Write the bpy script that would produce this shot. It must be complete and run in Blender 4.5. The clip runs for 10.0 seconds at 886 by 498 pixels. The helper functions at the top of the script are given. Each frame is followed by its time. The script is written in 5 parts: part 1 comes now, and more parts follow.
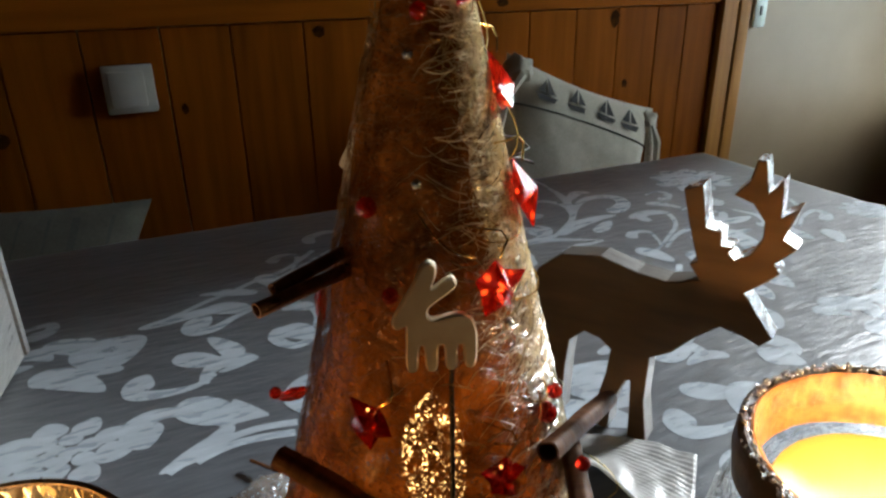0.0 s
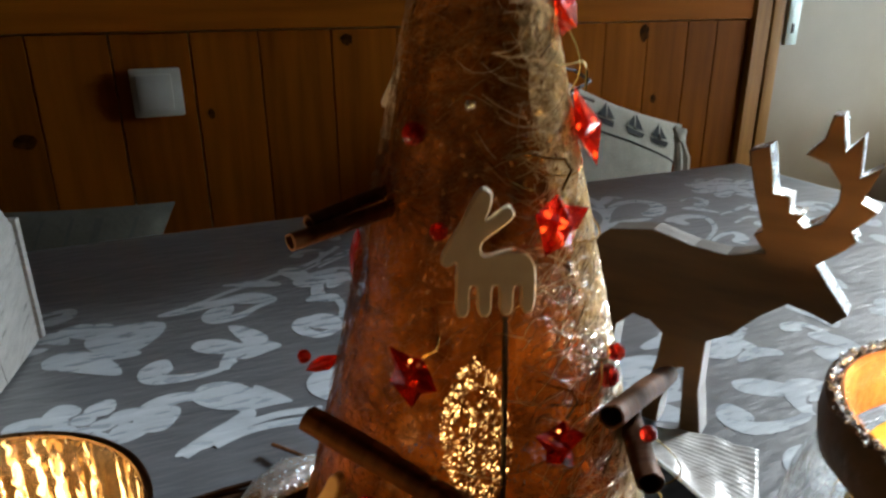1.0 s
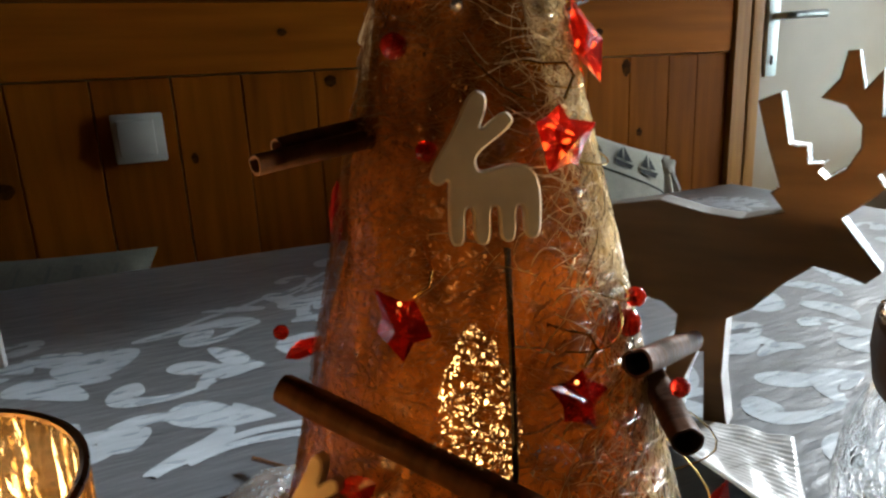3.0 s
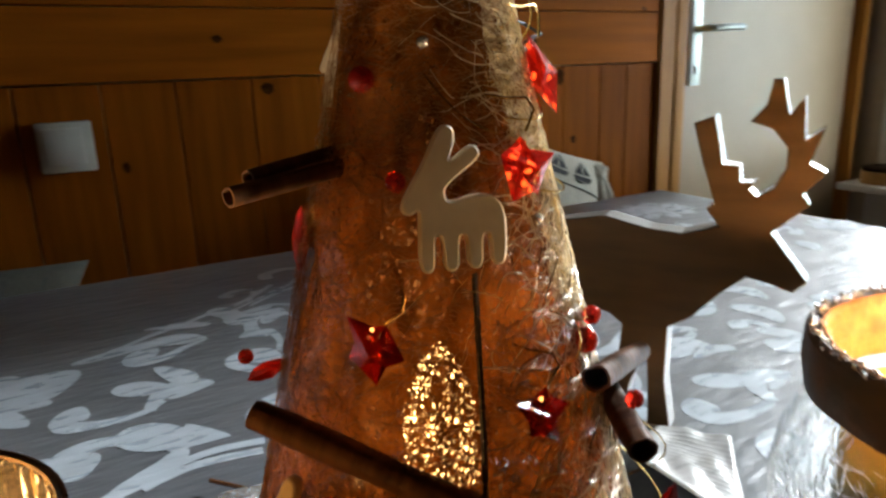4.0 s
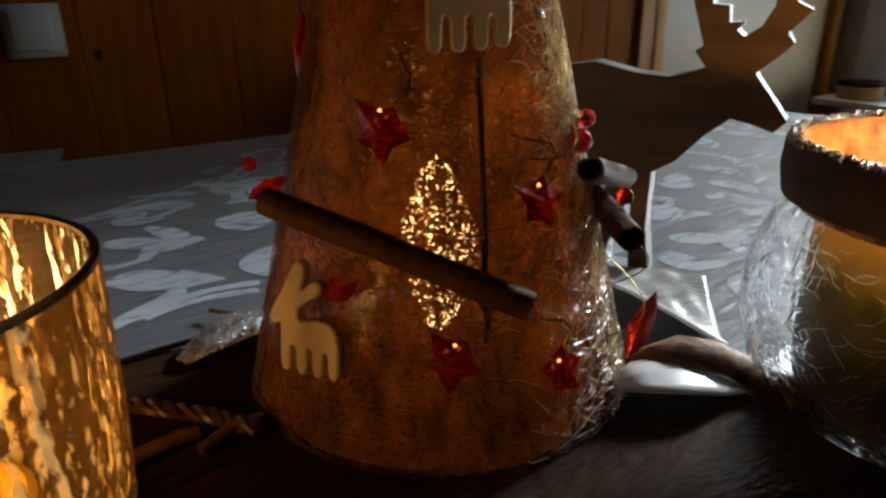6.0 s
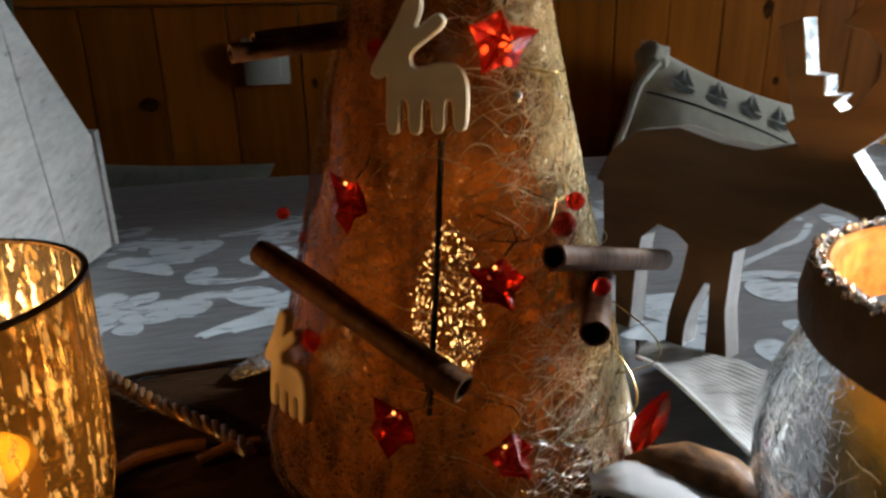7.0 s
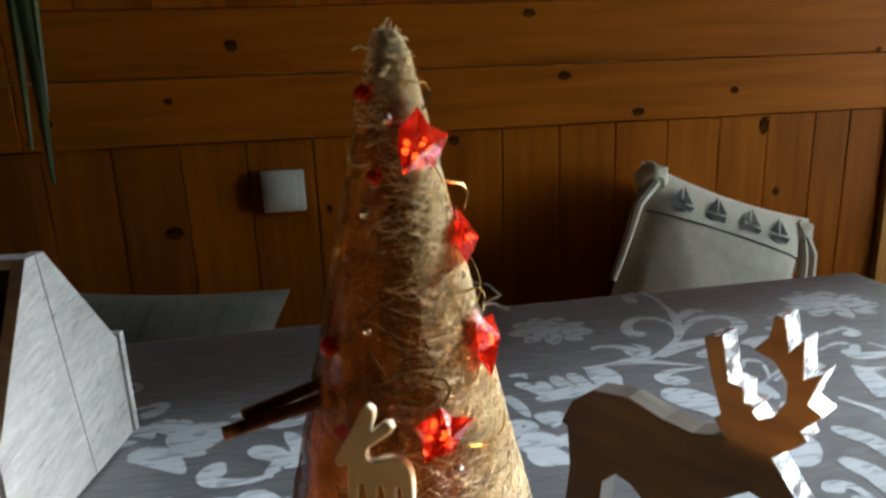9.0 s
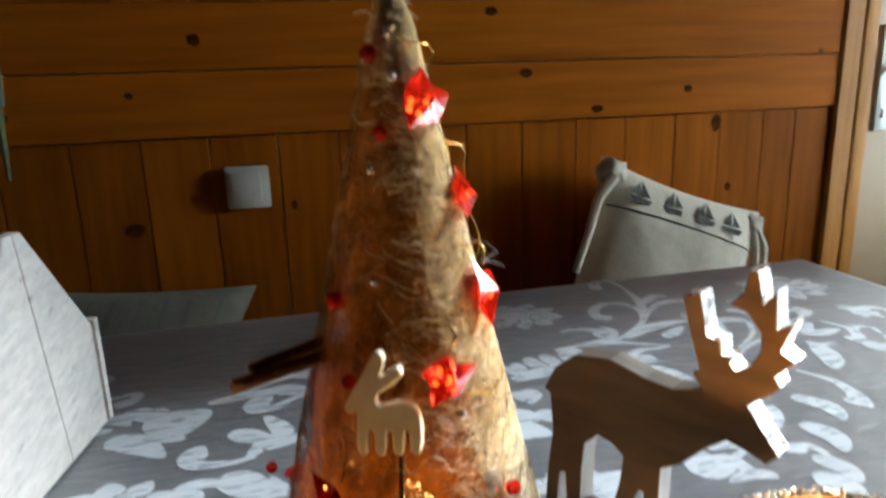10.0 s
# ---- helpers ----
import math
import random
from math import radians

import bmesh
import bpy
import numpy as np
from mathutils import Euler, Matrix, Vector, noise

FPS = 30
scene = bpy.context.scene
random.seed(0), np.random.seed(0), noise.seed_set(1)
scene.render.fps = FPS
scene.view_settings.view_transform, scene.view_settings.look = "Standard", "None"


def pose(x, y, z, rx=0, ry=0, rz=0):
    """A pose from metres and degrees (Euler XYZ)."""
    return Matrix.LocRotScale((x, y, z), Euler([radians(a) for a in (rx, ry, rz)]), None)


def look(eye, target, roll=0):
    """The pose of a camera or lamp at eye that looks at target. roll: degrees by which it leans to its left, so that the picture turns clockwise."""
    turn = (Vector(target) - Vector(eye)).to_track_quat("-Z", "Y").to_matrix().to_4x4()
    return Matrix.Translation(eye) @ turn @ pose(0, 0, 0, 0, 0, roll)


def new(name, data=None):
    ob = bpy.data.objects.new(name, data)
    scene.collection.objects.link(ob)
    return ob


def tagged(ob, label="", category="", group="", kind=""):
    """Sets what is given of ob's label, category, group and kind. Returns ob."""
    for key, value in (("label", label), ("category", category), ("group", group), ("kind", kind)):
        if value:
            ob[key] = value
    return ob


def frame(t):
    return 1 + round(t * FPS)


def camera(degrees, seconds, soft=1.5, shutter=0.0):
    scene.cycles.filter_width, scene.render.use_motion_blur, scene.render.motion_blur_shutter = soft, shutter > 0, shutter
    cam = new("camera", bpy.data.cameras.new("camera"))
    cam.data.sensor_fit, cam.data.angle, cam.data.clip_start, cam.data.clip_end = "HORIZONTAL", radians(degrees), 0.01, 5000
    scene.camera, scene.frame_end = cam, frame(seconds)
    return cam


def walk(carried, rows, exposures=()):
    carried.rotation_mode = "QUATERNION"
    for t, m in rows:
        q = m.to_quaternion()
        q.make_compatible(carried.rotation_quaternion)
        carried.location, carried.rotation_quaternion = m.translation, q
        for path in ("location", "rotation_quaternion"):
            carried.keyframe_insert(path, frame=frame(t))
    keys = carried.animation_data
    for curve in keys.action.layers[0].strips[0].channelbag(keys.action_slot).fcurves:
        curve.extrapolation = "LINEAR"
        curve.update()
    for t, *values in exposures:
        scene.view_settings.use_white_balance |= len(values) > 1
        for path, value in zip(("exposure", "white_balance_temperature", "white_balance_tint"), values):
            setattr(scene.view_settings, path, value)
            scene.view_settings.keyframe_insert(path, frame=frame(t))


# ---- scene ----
cam = camera(66.7, 10.0, soft=2.5, shutter=0.5)
PATH = [
    (0, (0.037, 0.108, 0.295), (0.798, 1.79, -0.474), -0.9),
    (0.5, (0.039, 0.12, 0.289), (0.808, 1.815, -0.444), 0.1),
    (1, (0.03, 0.125, 0.252), (0.757, 1.858, -0.435), -0.5),
    (1.5, (0.027, 0.131, 0.222), (0.8, 1.9, -0.3), -2.3),
    (2, (0.032, 0.139, 0.204), (0.77, 1.947, -0.227), -1.2),
    (2.5, (0.032, 0.137, 0.202), (0.787, 1.92, -0.298), -2.0),
    (2.7, (0.036, 0.140, 0.200), (0.800, 1.917, -0.310), -2.5),
    (3.8, (0.034, 0.142, 0.207), (0.884, 1.878, -0.307), -2.1),
    (4, (0.024, 0.14, 0.21), (0.968, 1.827, -0.303), -2.2),
    (4.5, (-0.03, 0.153, 0.192), (1.163, 1.618, -0.465), -2.9),
    (5, (-0.038, 0.158, 0.175), (1.276, 1.504, -0.505), 1.3),
    (5.2, (-0.04, 0.156, 0.172), (1.26, 1.521, -0.496), 1.5),
    (6.3, (0.033, 0.109, 0.169), (0.81, 1.809, -0.541), -1.0),
    (6.5, (0.054, 0.099, 0.175), (0.702, 1.868, -0.496), -0.2),
    (7, (0.088, 0.091, 0.187), (0.469, 1.941, -0.471), -1.1),
    (7.5, (0.113, 0.085, 0.207), (0.341, 1.981, -0.386), -1.6),
    (8, (0.125, 0.072, 0.238), (0.28, 1.988, -0.315), -1.9),
    (8.5, (0.12, 0.069, 0.287), (0.324, 1.988, -0.239), -1.2),
    (9, (0.118, 0.074, 0.321), (0.443, 1.981, -0.185), -2.2),
    (9.5, (0.104, 0.069, 0.337), (0.459, 1.987, -0.105), -1.6),
    (10, (0.094, 0.061, 0.303), (0.549, 1.946, -0.19), -1.9),
]
EXPOSURES = [(0, 0.45), (1, 0.50), (2.5, 0.70), (4, 0.85), (4.5, 0.95), (5, 0.22), (5.2, 0.12), (6.3, -0.14), (6.5, -0.08), (7, 0.32), (7.5, 0.56), (8, 0.66), (8.5, 0.83), (9, 0.95), (9.5, 1.15), (10, 1.4)]
walk(cam, [(t, look(eye, target, roll)) for t, eye, target, roll in PATH], EXPOSURES)

# ---- light: overcast daylight through the window, sky behind it ----
world = bpy.data.worlds.new("sky")
scene.world = world
world.use_nodes = True
wn = world.node_tree.nodes
sky = wn.new("ShaderNodeTexSky")
sky.sky_type, sky.sun_disc = "NISHITA", False
sky.sun_elevation, sky.sun_rotation = radians(26), radians(75.5)
wn["Background"].inputs["Strength"].default_value = 0.13
world.node_tree.links.new(sky.outputs[0], wn["Background"].inputs[0])

sun_lamp = bpy.data.lights.new("sun", "SUN")
sun_lamp.energy, sun_lamp.angle, sun_lamp.color = 5.0, radians(8), (0.88, 0.95, 1.0)
sun_ob = new("sun", sun_lamp)
sun_ob.matrix_world = look((5.37, 1.72, 2.63), (0.15, 0.37, 0))

BACKDROP_GLOW = 5.4
JAR_W, VOTIVE_W, CONE_W, CONE_GLOW, FLAME_GLOW, STAR_GLOW = 0.74, 0.92, 0.022, 13.0, 100.0, 2.6


# ---- materials ----
def nodes_of(name):
    m = bpy.data.materials.new(name)
    m.use_nodes = True
    return m, m.node_tree.nodes, m.node_tree.links, m.node_tree.nodes["Principled BSDF"]


def surface(name, dark, light, scale=40.0, rough=0.6, bump=0.2, metal=0.0, stretch=(1, 1, 1), vary=0.0, detail=6.0,
            fine=0.0, rough_vary=0.1, spec=0.5, trans=0.0, sheen=0.0, dist=0.002, rot=(0, 0, 0), span=(0.34, 0.66)):
    """Two-scale noise surface: colour from dark to light, roughness and bump from the same grain."""
    m, n, l, b = nodes_of(name)
    co = n.new("ShaderNodeTexCoord")
    mp = n.new("ShaderNodeMapping")
    mp.inputs["Scale"].default_value = stretch
    turned = n.new("ShaderNodeMapping")
    turned.inputs["Rotation"].default_value = [radians(v) for v in rot]
    l.new(co.outputs["Object"], turned.inputs["Vector"])
    l.new(turned.outputs[0], mp.inputs["Vector"])
    vec = mp.outputs[0]
    info = n.new("ShaderNodeObjectInfo")
    if vary:
        add = n.new("ShaderNodeVectorMath")
        add.operation = "MULTIPLY_ADD"
        add.inputs[1].default_value = (1, 1, 1)
        cmb = n.new("ShaderNodeVectorMath")
        cmb.operation = "SCALE"
        cmb.inputs[0].default_value = (7.3, 3.1, 5.7)
        l.new(info.outputs["Random"], cmb.inputs["Scale"])
        l.new(mp.outputs[0], add.inputs[0])
        l.new(cmb.outputs[0], add.inputs[2])
        vec = add.outputs[0]
    a = n.new("ShaderNodeTexNoise")
    a.inputs["Scale"].default_value, a.inputs["Detail"].default_value = scale, detail
    c = n.new("ShaderNodeTexNoise")
    c.inputs["Scale"].default_value, c.inputs["Detail"].default_value = scale * 0.16, 3
    l.new(vec, a.inputs["Vector"])
    l.new(vec, c.inputs["Vector"])
    mix = n.new("ShaderNodeMath")
    mix.operation = "MULTIPLY_ADD"
    mix.inputs[1].default_value = 0.55
    l.new(a.outputs["Fac"], mix.inputs[0])
    half = n.new("ShaderNodeMath")
    half.operation = "MULTIPLY"
    half.inputs[1].default_value = 0.45
    l.new(c.outputs["Fac"], half.inputs[0])
    l.new(half.outputs[0], mix.inputs[2])
    ramp = n.new("ShaderNodeValToRGB")
    ramp.color_ramp.elements[0].position, ramp.color_ramp.elements[1].position = span
    ramp.color_ramp.elements[0].color, ramp.color_ramp.elements[1].color = (*dark, 1), (*light, 1)
    l.new(mix.outputs[0], ramp.inputs[0])
    colour = ramp.outputs[0]
    if vary:
        hsv = n.new("ShaderNodeHueSaturation")
        rng = n.new("ShaderNodeMapRange")
        rng.inputs["To Min"].default_value, rng.inputs["To Max"].default_value = 1 - vary, 1 + vary
        l.new(info.outputs["Random"], rng.inputs["Value"])
        l.new(rng.outputs[0], hsv.inputs["Value"])
        l.new(colour, hsv.inputs["Color"])
        colour = hsv.outputs[0]
    l.new(colour, b.inputs["Base Color"])
    rr = n.new("ShaderNodeMapRange")
    rr.inputs["To Min"].default_value, rr.inputs["To Max"].default_value = max(0.02, rough - rough_vary), min(1, rough + rough_vary)
    l.new(a.outputs["Fac"], rr.inputs["Value"])
    l.new(rr.outputs[0], b.inputs["Roughness"])
    b.inputs["Metallic"].default_value = metal
    b.inputs["Specular IOR Level"].default_value = spec
    b.inputs["Transmission Weight"].default_value = trans
    b.inputs["Sheen Weight"].default_value = sheen
    if bump:
        bp = n.new("ShaderNodeBump")
        bp.inputs["Strength"].default_value, bp.inputs["Distance"].default_value = bump, dist
        l.new(mix.outputs[0], bp.inputs["Height"])
        l.new(bp.outputs[0], b.inputs["Normal"])
    return m


def see_through(m, share):
    """Lets a share of the light through a thin skin, scattered."""
    n, l = m.node_tree.nodes, m.node_tree.links
    b, out = n["Principled BSDF"], n["Material Output"]
    t = n.new("ShaderNodeBsdfTranslucent")
    src = b.inputs["Base Color"].links
    if src:
        l.new(src[0].from_socket, t.inputs["Color"])
    else:
        t.inputs["Color"].default_value = b.inputs["Base Color"].default_value
    mx = n.new("ShaderNodeMixShader")
    mx.inputs[0].default_value = share
    l.new(b.outputs[0], mx.inputs[1])
    l.new(t.outputs[0], mx.inputs[2])
    l.new(mx.outputs[0], out.inputs[0])
    return m


def gaps(m, scale, size, stretch=(1, 1, 1), soft=0.10):
    """Leaves irregular holes in a thin woven skin."""
    n, l = m.node_tree.nodes, m.node_tree.links
    out = n["Material Output"]
    last = out.inputs[0].links[0].from_socket
    co = n.new("ShaderNodeTexCoord")
    mp = n.new("ShaderNodeMapping")
    mp.inputs["Scale"].default_value = stretch
    l.new(co.outputs["Object"], mp.inputs[0])
    nz = n.new("ShaderNodeTexNoise")
    nz.inputs["Scale"].default_value, nz.inputs["Detail"].default_value, nz.inputs["Distortion"].default_value = scale, 2.5, 1.2
    l.new(mp.outputs[0], nz.inputs["Vector"])
    cut = n.new("ShaderNodeMapRange")
    cut.inputs["From Min"].default_value, cut.inputs["From Max"].default_value = size, size + soft
    l.new(nz.outputs["Fac"], cut.inputs["Value"])
    clear = n.new("ShaderNodeBsdfTransparent")
    mx = n.new("ShaderNodeMixShader")
    l.new(cut.outputs[0], mx.inputs[0])
    l.new(last, mx.inputs[1])
    l.new(clear.outputs[0], mx.inputs[2])
    l.new(mx.outputs[0], out.inputs[0])
    return m


def glowing(name, colour, strength):
    m, n, l, b = nodes_of(name)
    b.inputs["Base Color"].default_value = (*colour, 1)
    b.inputs["Emission Color"].default_value = (*colour, 1)
    b.inputs["Emission Strength"].default_value = strength
    return m


def foil_glow(name, colour, strength):
    """A lamp wrapped in crumpled gold foil: bright in its middle, mottled by the creases."""
    m = glowing(name, colour, strength)
    n, l = m.node_tree.nodes, m.node_tree.links
    co = n.new("ShaderNodeTexCoord")
    nz = n.new("ShaderNodeTexNoise")
    nz.inputs["Scale"].default_value, nz.inputs["Detail"].default_value, nz.inputs["Distortion"].default_value = 150, 3, 0.8
    l.new(co.outputs["Object"], nz.inputs["Vector"])
    r = n.new("ShaderNodeMapRange")
    r.inputs["From Min"].default_value, r.inputs["From Max"].default_value = 0.38, 0.68
    r.inputs["To Max"].default_value = strength
    l.new(nz.outputs["Fac"], r.inputs["Value"])
    l.new(r.outputs[0], n["Principled BSDF"].inputs["Emission Strength"])
    return m


def glass(name, colour, rough=0.02, ior=1.45, cracks=0.0, crack_scale=90.0):
    m, n, l, b = nodes_of(name)
    b.inputs["Base Color"].default_value = (*colour, 1)
    b.inputs["Transmission Weight"].default_value = 1.0
    b.inputs["Roughness"].default_value, b.inputs["IOR"].default_value = rough, ior
    if cracks:
        co = n.new("ShaderNodeTexCoord")
        nz = n.new("ShaderNodeTexNoise")
        nz.inputs["Scale"].default_value = crack_scale * 0.4
        mixv = n.new("ShaderNodeMix")
        mixv.data_type = "VECTOR"
        mixv.inputs["Factor"].default_value = 0.03
        l.new(co.outputs["Object"], nz.inputs["Vector"])
        l.new(co.outputs["Object"], mixv.inputs[4])
        l.new(nz.outputs["Color"], mixv.inputs[5])
        v = n.new("ShaderNodeTexVoronoi")
        v.feature = "DISTANCE_TO_EDGE"
        v.inputs["Scale"].default_value = crack_scale
        l.new(mixv.outputs[1], v.inputs["Vector"])
        r = n.new("ShaderNodeMapRange")
        r.inputs["From Max"].default_value = 0.05
        l.new(v.outputs["Distance"], r.inputs["Value"])
        bp = n.new("ShaderNodeBump")
        bp.inputs["Strength"].default_value, bp.inputs["Distance"].default_value = cracks, 0.004
        l.new(r.outputs[0], bp.inputs["Height"])
        l.new(bp.outputs[0], b.inputs["Normal"])
    return m


def flame_lit_wax(name):
    """Wax with the flame's glow painted in, from near-black foot through olive to gold."""
    m, n, l, b = nodes_of(name)
    co = n.new("ShaderNodeTexCoord")
    sep = n.new("ShaderNodeSeparateXYZ")
    l.new(co.outputs["Object"], sep.inputs[0])
    nz = n.new("ShaderNodeTexNoise")
    nz.inputs["Scale"].default_value, nz.inputs["Detail"].default_value = 70, 5
    l.new(co.outputs["Object"], nz.inputs["Vector"])
    k = n.new("ShaderNodeMath")
    k.operation = "MULTIPLY_ADD"
    k.inputs[1].default_value = 0.030
    l.new(nz.outputs["Fac"], k.inputs[0])
    l.new(sep.outputs["Z"], k.inputs[2])
    rng = n.new("ShaderNodeMapRange")
    rng.inputs["From Min"].default_value, rng.inputs["From Max"].default_value = 0.012, 0.086
    l.new(k.outputs[0], rng.inputs["Value"])
    ramp = n.new("ShaderNodeValToRGB")
    ramp.color_ramp.elements[0].color, ramp.color_ramp.elements[1].color = (0.016, 0.014, 0.009, 1), (0.62, 0.45, 0.10, 1)
    for at, c in ((0.50, (0.036, 0.030, 0.013, 1)), (0.72, (0.10, 0.085, 0.018, 1)), (0.90, (0.40, 0.29, 0.035, 1))):
        ramp.color_ramp.elements.new(at).color = c
    l.new(rng.outputs[0], ramp.inputs[0])
    l.new(ramp.outputs[0], b.inputs["Base Color"])
    b.inputs["Roughness"].default_value = 0.45
    return see_through(m, 0.25)


RIBS = 44


def mercury(name, dark, pale):
    """Silvered gold glass: dark mirror coat worn away in ragged upright streaks that let the flame through."""
    m, n, l, b = nodes_of(name)
    co = n.new("ShaderNodeTexCoord")
    sep = n.new("ShaderNodeSeparateXYZ")
    l.new(co.outputs["Object"], sep.inputs[0])
    turn = n.new("ShaderNodeMath")
    turn.operation = "ARCTAN2"
    l.new(sep.outputs["Y"], turn.inputs[0])
    l.new(sep.outputs["X"], turn.inputs[1])
    many = n.new("ShaderNodeMath")
    many.operation = "MULTIPLY"
    many.inputs[1].default_value = RIBS
    l.new(turn.outputs[0], many.inputs[0])
    wave = n.new("ShaderNodeMath")
    wave.operation = "COSINE"
    l.new(many.outputs[0], wave.inputs[0])
    rib = n.new("ShaderNodeMath")
    rib.operation = "MULTIPLY_ADD"
    rib.inputs[1].default_value, rib.inputs[2].default_value = 0.060, 0.0
    l.new(wave.outputs[0], rib.inputs[0])
    height = rib.outputs[0]
    for scale, stretch, detail, weight in ((70, (1, 1, 0.16), 1.5, 0.40), (330, (1, 1, 0.45), 3.5, 0.60)):
        mp = n.new("ShaderNodeMapping")
        mp.inputs["Scale"].default_value = stretch
        l.new(co.outputs["Object"], mp.inputs[0])
        nz = n.new("ShaderNodeTexNoise")
        nz.inputs["Scale"].default_value, nz.inputs["Detail"].default_value = scale, detail
        l.new(mp.outputs[0], nz.inputs["Vector"])
        k = n.new("ShaderNodeMath")
        k.operation = "MULTIPLY_ADD"
        k.inputs[1].default_value = weight
        l.new(nz.outputs["Fac"], k.inputs[0])
        l.new(height, k.inputs[2])
        height = k.outputs[0]
    mask = n.new("ShaderNodeMapRange")
    mask.inputs["From Min"].default_value, mask.inputs["From Max"].default_value = 0.568, 0.620
    l.new(height, mask.inputs["Value"])
    b.inputs["Base Color"].default_value = (*dark, 1)
    b.inputs["Metallic"].default_value, b.inputs["Roughness"].default_value = 0.55, 0.14
    t = n.new("ShaderNodeBsdfTranslucent")
    t.inputs["Color"].default_value = (*pale, 1)
    thin = n.new("ShaderNodeBsdfTranslucent")
    thin.inputs["Color"].default_value = (0.50, 0.27, 0.07, 1)
    base = n.new("ShaderNodeMixShader")
    base.inputs[0].default_value = 0.06
    l.new(b.outputs[0], base.inputs[1])
    l.new(thin.outputs[0], base.inputs[2])
    clear = n.new("ShaderNodeBsdfTransparent")
    clear.inputs["Color"].default_value = (0.82, 0.68, 0.46, 1)
    tinted = n.new("ShaderNodeMixShader")
    tinted.inputs[0].default_value = 0.50
    l.new(base.outputs[0], tinted.inputs[1])
    l.new(clear.outputs[0], tinted.inputs[2])
    mx = n.new("ShaderNodeMixShader")
    l.new(mask.outputs[0], mx.inputs[0])
    l.new(tinted.outputs[0], mx.inputs[1])
    wall = n.new("ShaderNodeBsdfDiffuse")
    wall.inputs["Color"].default_value = (*pale, 1)
    streak = n.new("ShaderNodeMixShader")
    streak.inputs[0].default_value = 0.18
    l.new(wall.outputs[0], streak.inputs[1])
    l.new(t.outputs[0], streak.inputs[2])
    l.new(streak.outputs[0], mx.inputs[2])
    l.new(mx.outputs[0], n["Material Output"].inputs[0])
    bp = n.new("ShaderNodeBump")
    bp.inputs["Strength"].default_value, bp.inputs["Distance"].default_value = 0.4, 0.002
    l.new(height, bp.inputs["Height"])
    l.new(bp.outputs[0], b.inputs["Normal"])
    return m


PINE_UP = surface("pine_upright", (0.136, 0.032, 0.0024), (0.47, 0.129, 0.0085), 16, 0.55, 0.05, stretch=(3.0, 3.0, 0.22), vary=0.15, spec=0.03, span=(0.2, 0.8))
PINE_FLAT = surface("pine_level", (0.136, 0.032, 0.0024), (0.47, 0.129, 0.0085), 16, 0.55, 0.05, stretch=(0.22, 3.0, 3.0), vary=0.10, spec=0.03, span=(0.2, 0.8))
KNOT = surface("pine_knot", (0.030, 0.009, 0.0014), (0.150, 0.044, 0.006), 90, 0.85, 0.1, spec=0.02, span=(0.40, 0.75))
TRIM = surface("pine_trim", (0.34, 0.130, 0.020), (0.54, 0.235, 0.045), 24, 0.5, 0.05, stretch=(3, 3, 0.2), vary=0.05, spec=0.12)
TRIM_DARK = surface("stained_strip", (0.085, 0.028, 0.007), (0.16, 0.06, 0.015), 26, 0.45, 0.1, stretch=(3, 3, 0.2))
DOOR = surface("beige_door_paint", (0.38, 0.262, 0.145), (0.43, 0.30, 0.172), 9, 0.45, 0.02, rough_vary=0.05, spec=0.3)
UNSEEN_DARK = surface("unseen_wall_dark", (0.030, 0.012, 0.004), (0.055, 0.024, 0.009), 16, 0.5, 0.05, stretch=(3, 3, 0.3))
PLASTER = surface("plaster", (0.44, 0.38, 0.30), (0.52, 0.46, 0.37), 30, 0.85, 0.25)
CEILING = surface("unseen_ceiling_dark", (0.060, 0.036, 0.018), (0.10, 0.062, 0.032), 12, 0.6, 0.1, stretch=(0.3, 3, 1))
FLOOR = surface("unseen_floor_dark", (0.04, 0.02, 0.008), (0.08, 0.045, 0.02), 18, 0.45, 0.1, stretch=(0.3, 3, 1))
STEEL = surface("brushed_steel", (0.32, 0.34, 0.31), (0.46, 0.47, 0.43), 120, 0.36, 0.05, metal=0.55, stretch=(1, 1, 0.1))
PVC = surface("white_window_frame", (0.70, 0.71, 0.72), (0.78, 0.79, 0.80), 15, 0.35, 0.02, rough_vary=0.04)
SWITCH = surface("switch_plastic", (0.46, 0.44, 0.38), (0.54, 0.52, 0.45), 40, 0.4, 0.02, rough_vary=0.05, spec=0.3)
CLOTH = surface("damask_ground", (0.040, 0.046, 0.053), (0.070, 0.080, 0.091), 85, 0.34, 0.5, stretch=(0.45, 1.6, 1), sheen=0.12, dist=0.0042, spec=1.0)
DAMASK = surface("damask_figure", (0.26, 0.30, 0.335), (0.40, 0.455, 0.495), 85, 0.29, 0.5, stretch=(0.45, 1.6, 1), sheen=0.05, dist=0.0042, spec=1.0)
CUSHION = surface("cream_canvas", (0.48, 0.42, 0.31), (0.62, 0.55, 0.42), 260, 0.85, 0.3, stretch=(1, 0.5, 1), sheen=0.2)
# cream canvas toned far darker than its own colour
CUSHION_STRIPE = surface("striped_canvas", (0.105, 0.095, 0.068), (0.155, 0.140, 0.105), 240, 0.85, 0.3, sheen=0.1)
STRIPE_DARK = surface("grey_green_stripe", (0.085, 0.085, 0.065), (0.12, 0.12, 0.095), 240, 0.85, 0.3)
SHIP = surface("ship_print", (0.035, 0.032, 0.03), (0.09, 0.08, 0.07), 200, 0.85, 0.1)
DEER_WOOD = surface("brown_plywood_face", (0.060, 0.027, 0.0085), (0.118, 0.056, 0.017), 38, 0.48, 0.16, stretch=(0.4, 2.5, 2.5), spec=0.22)
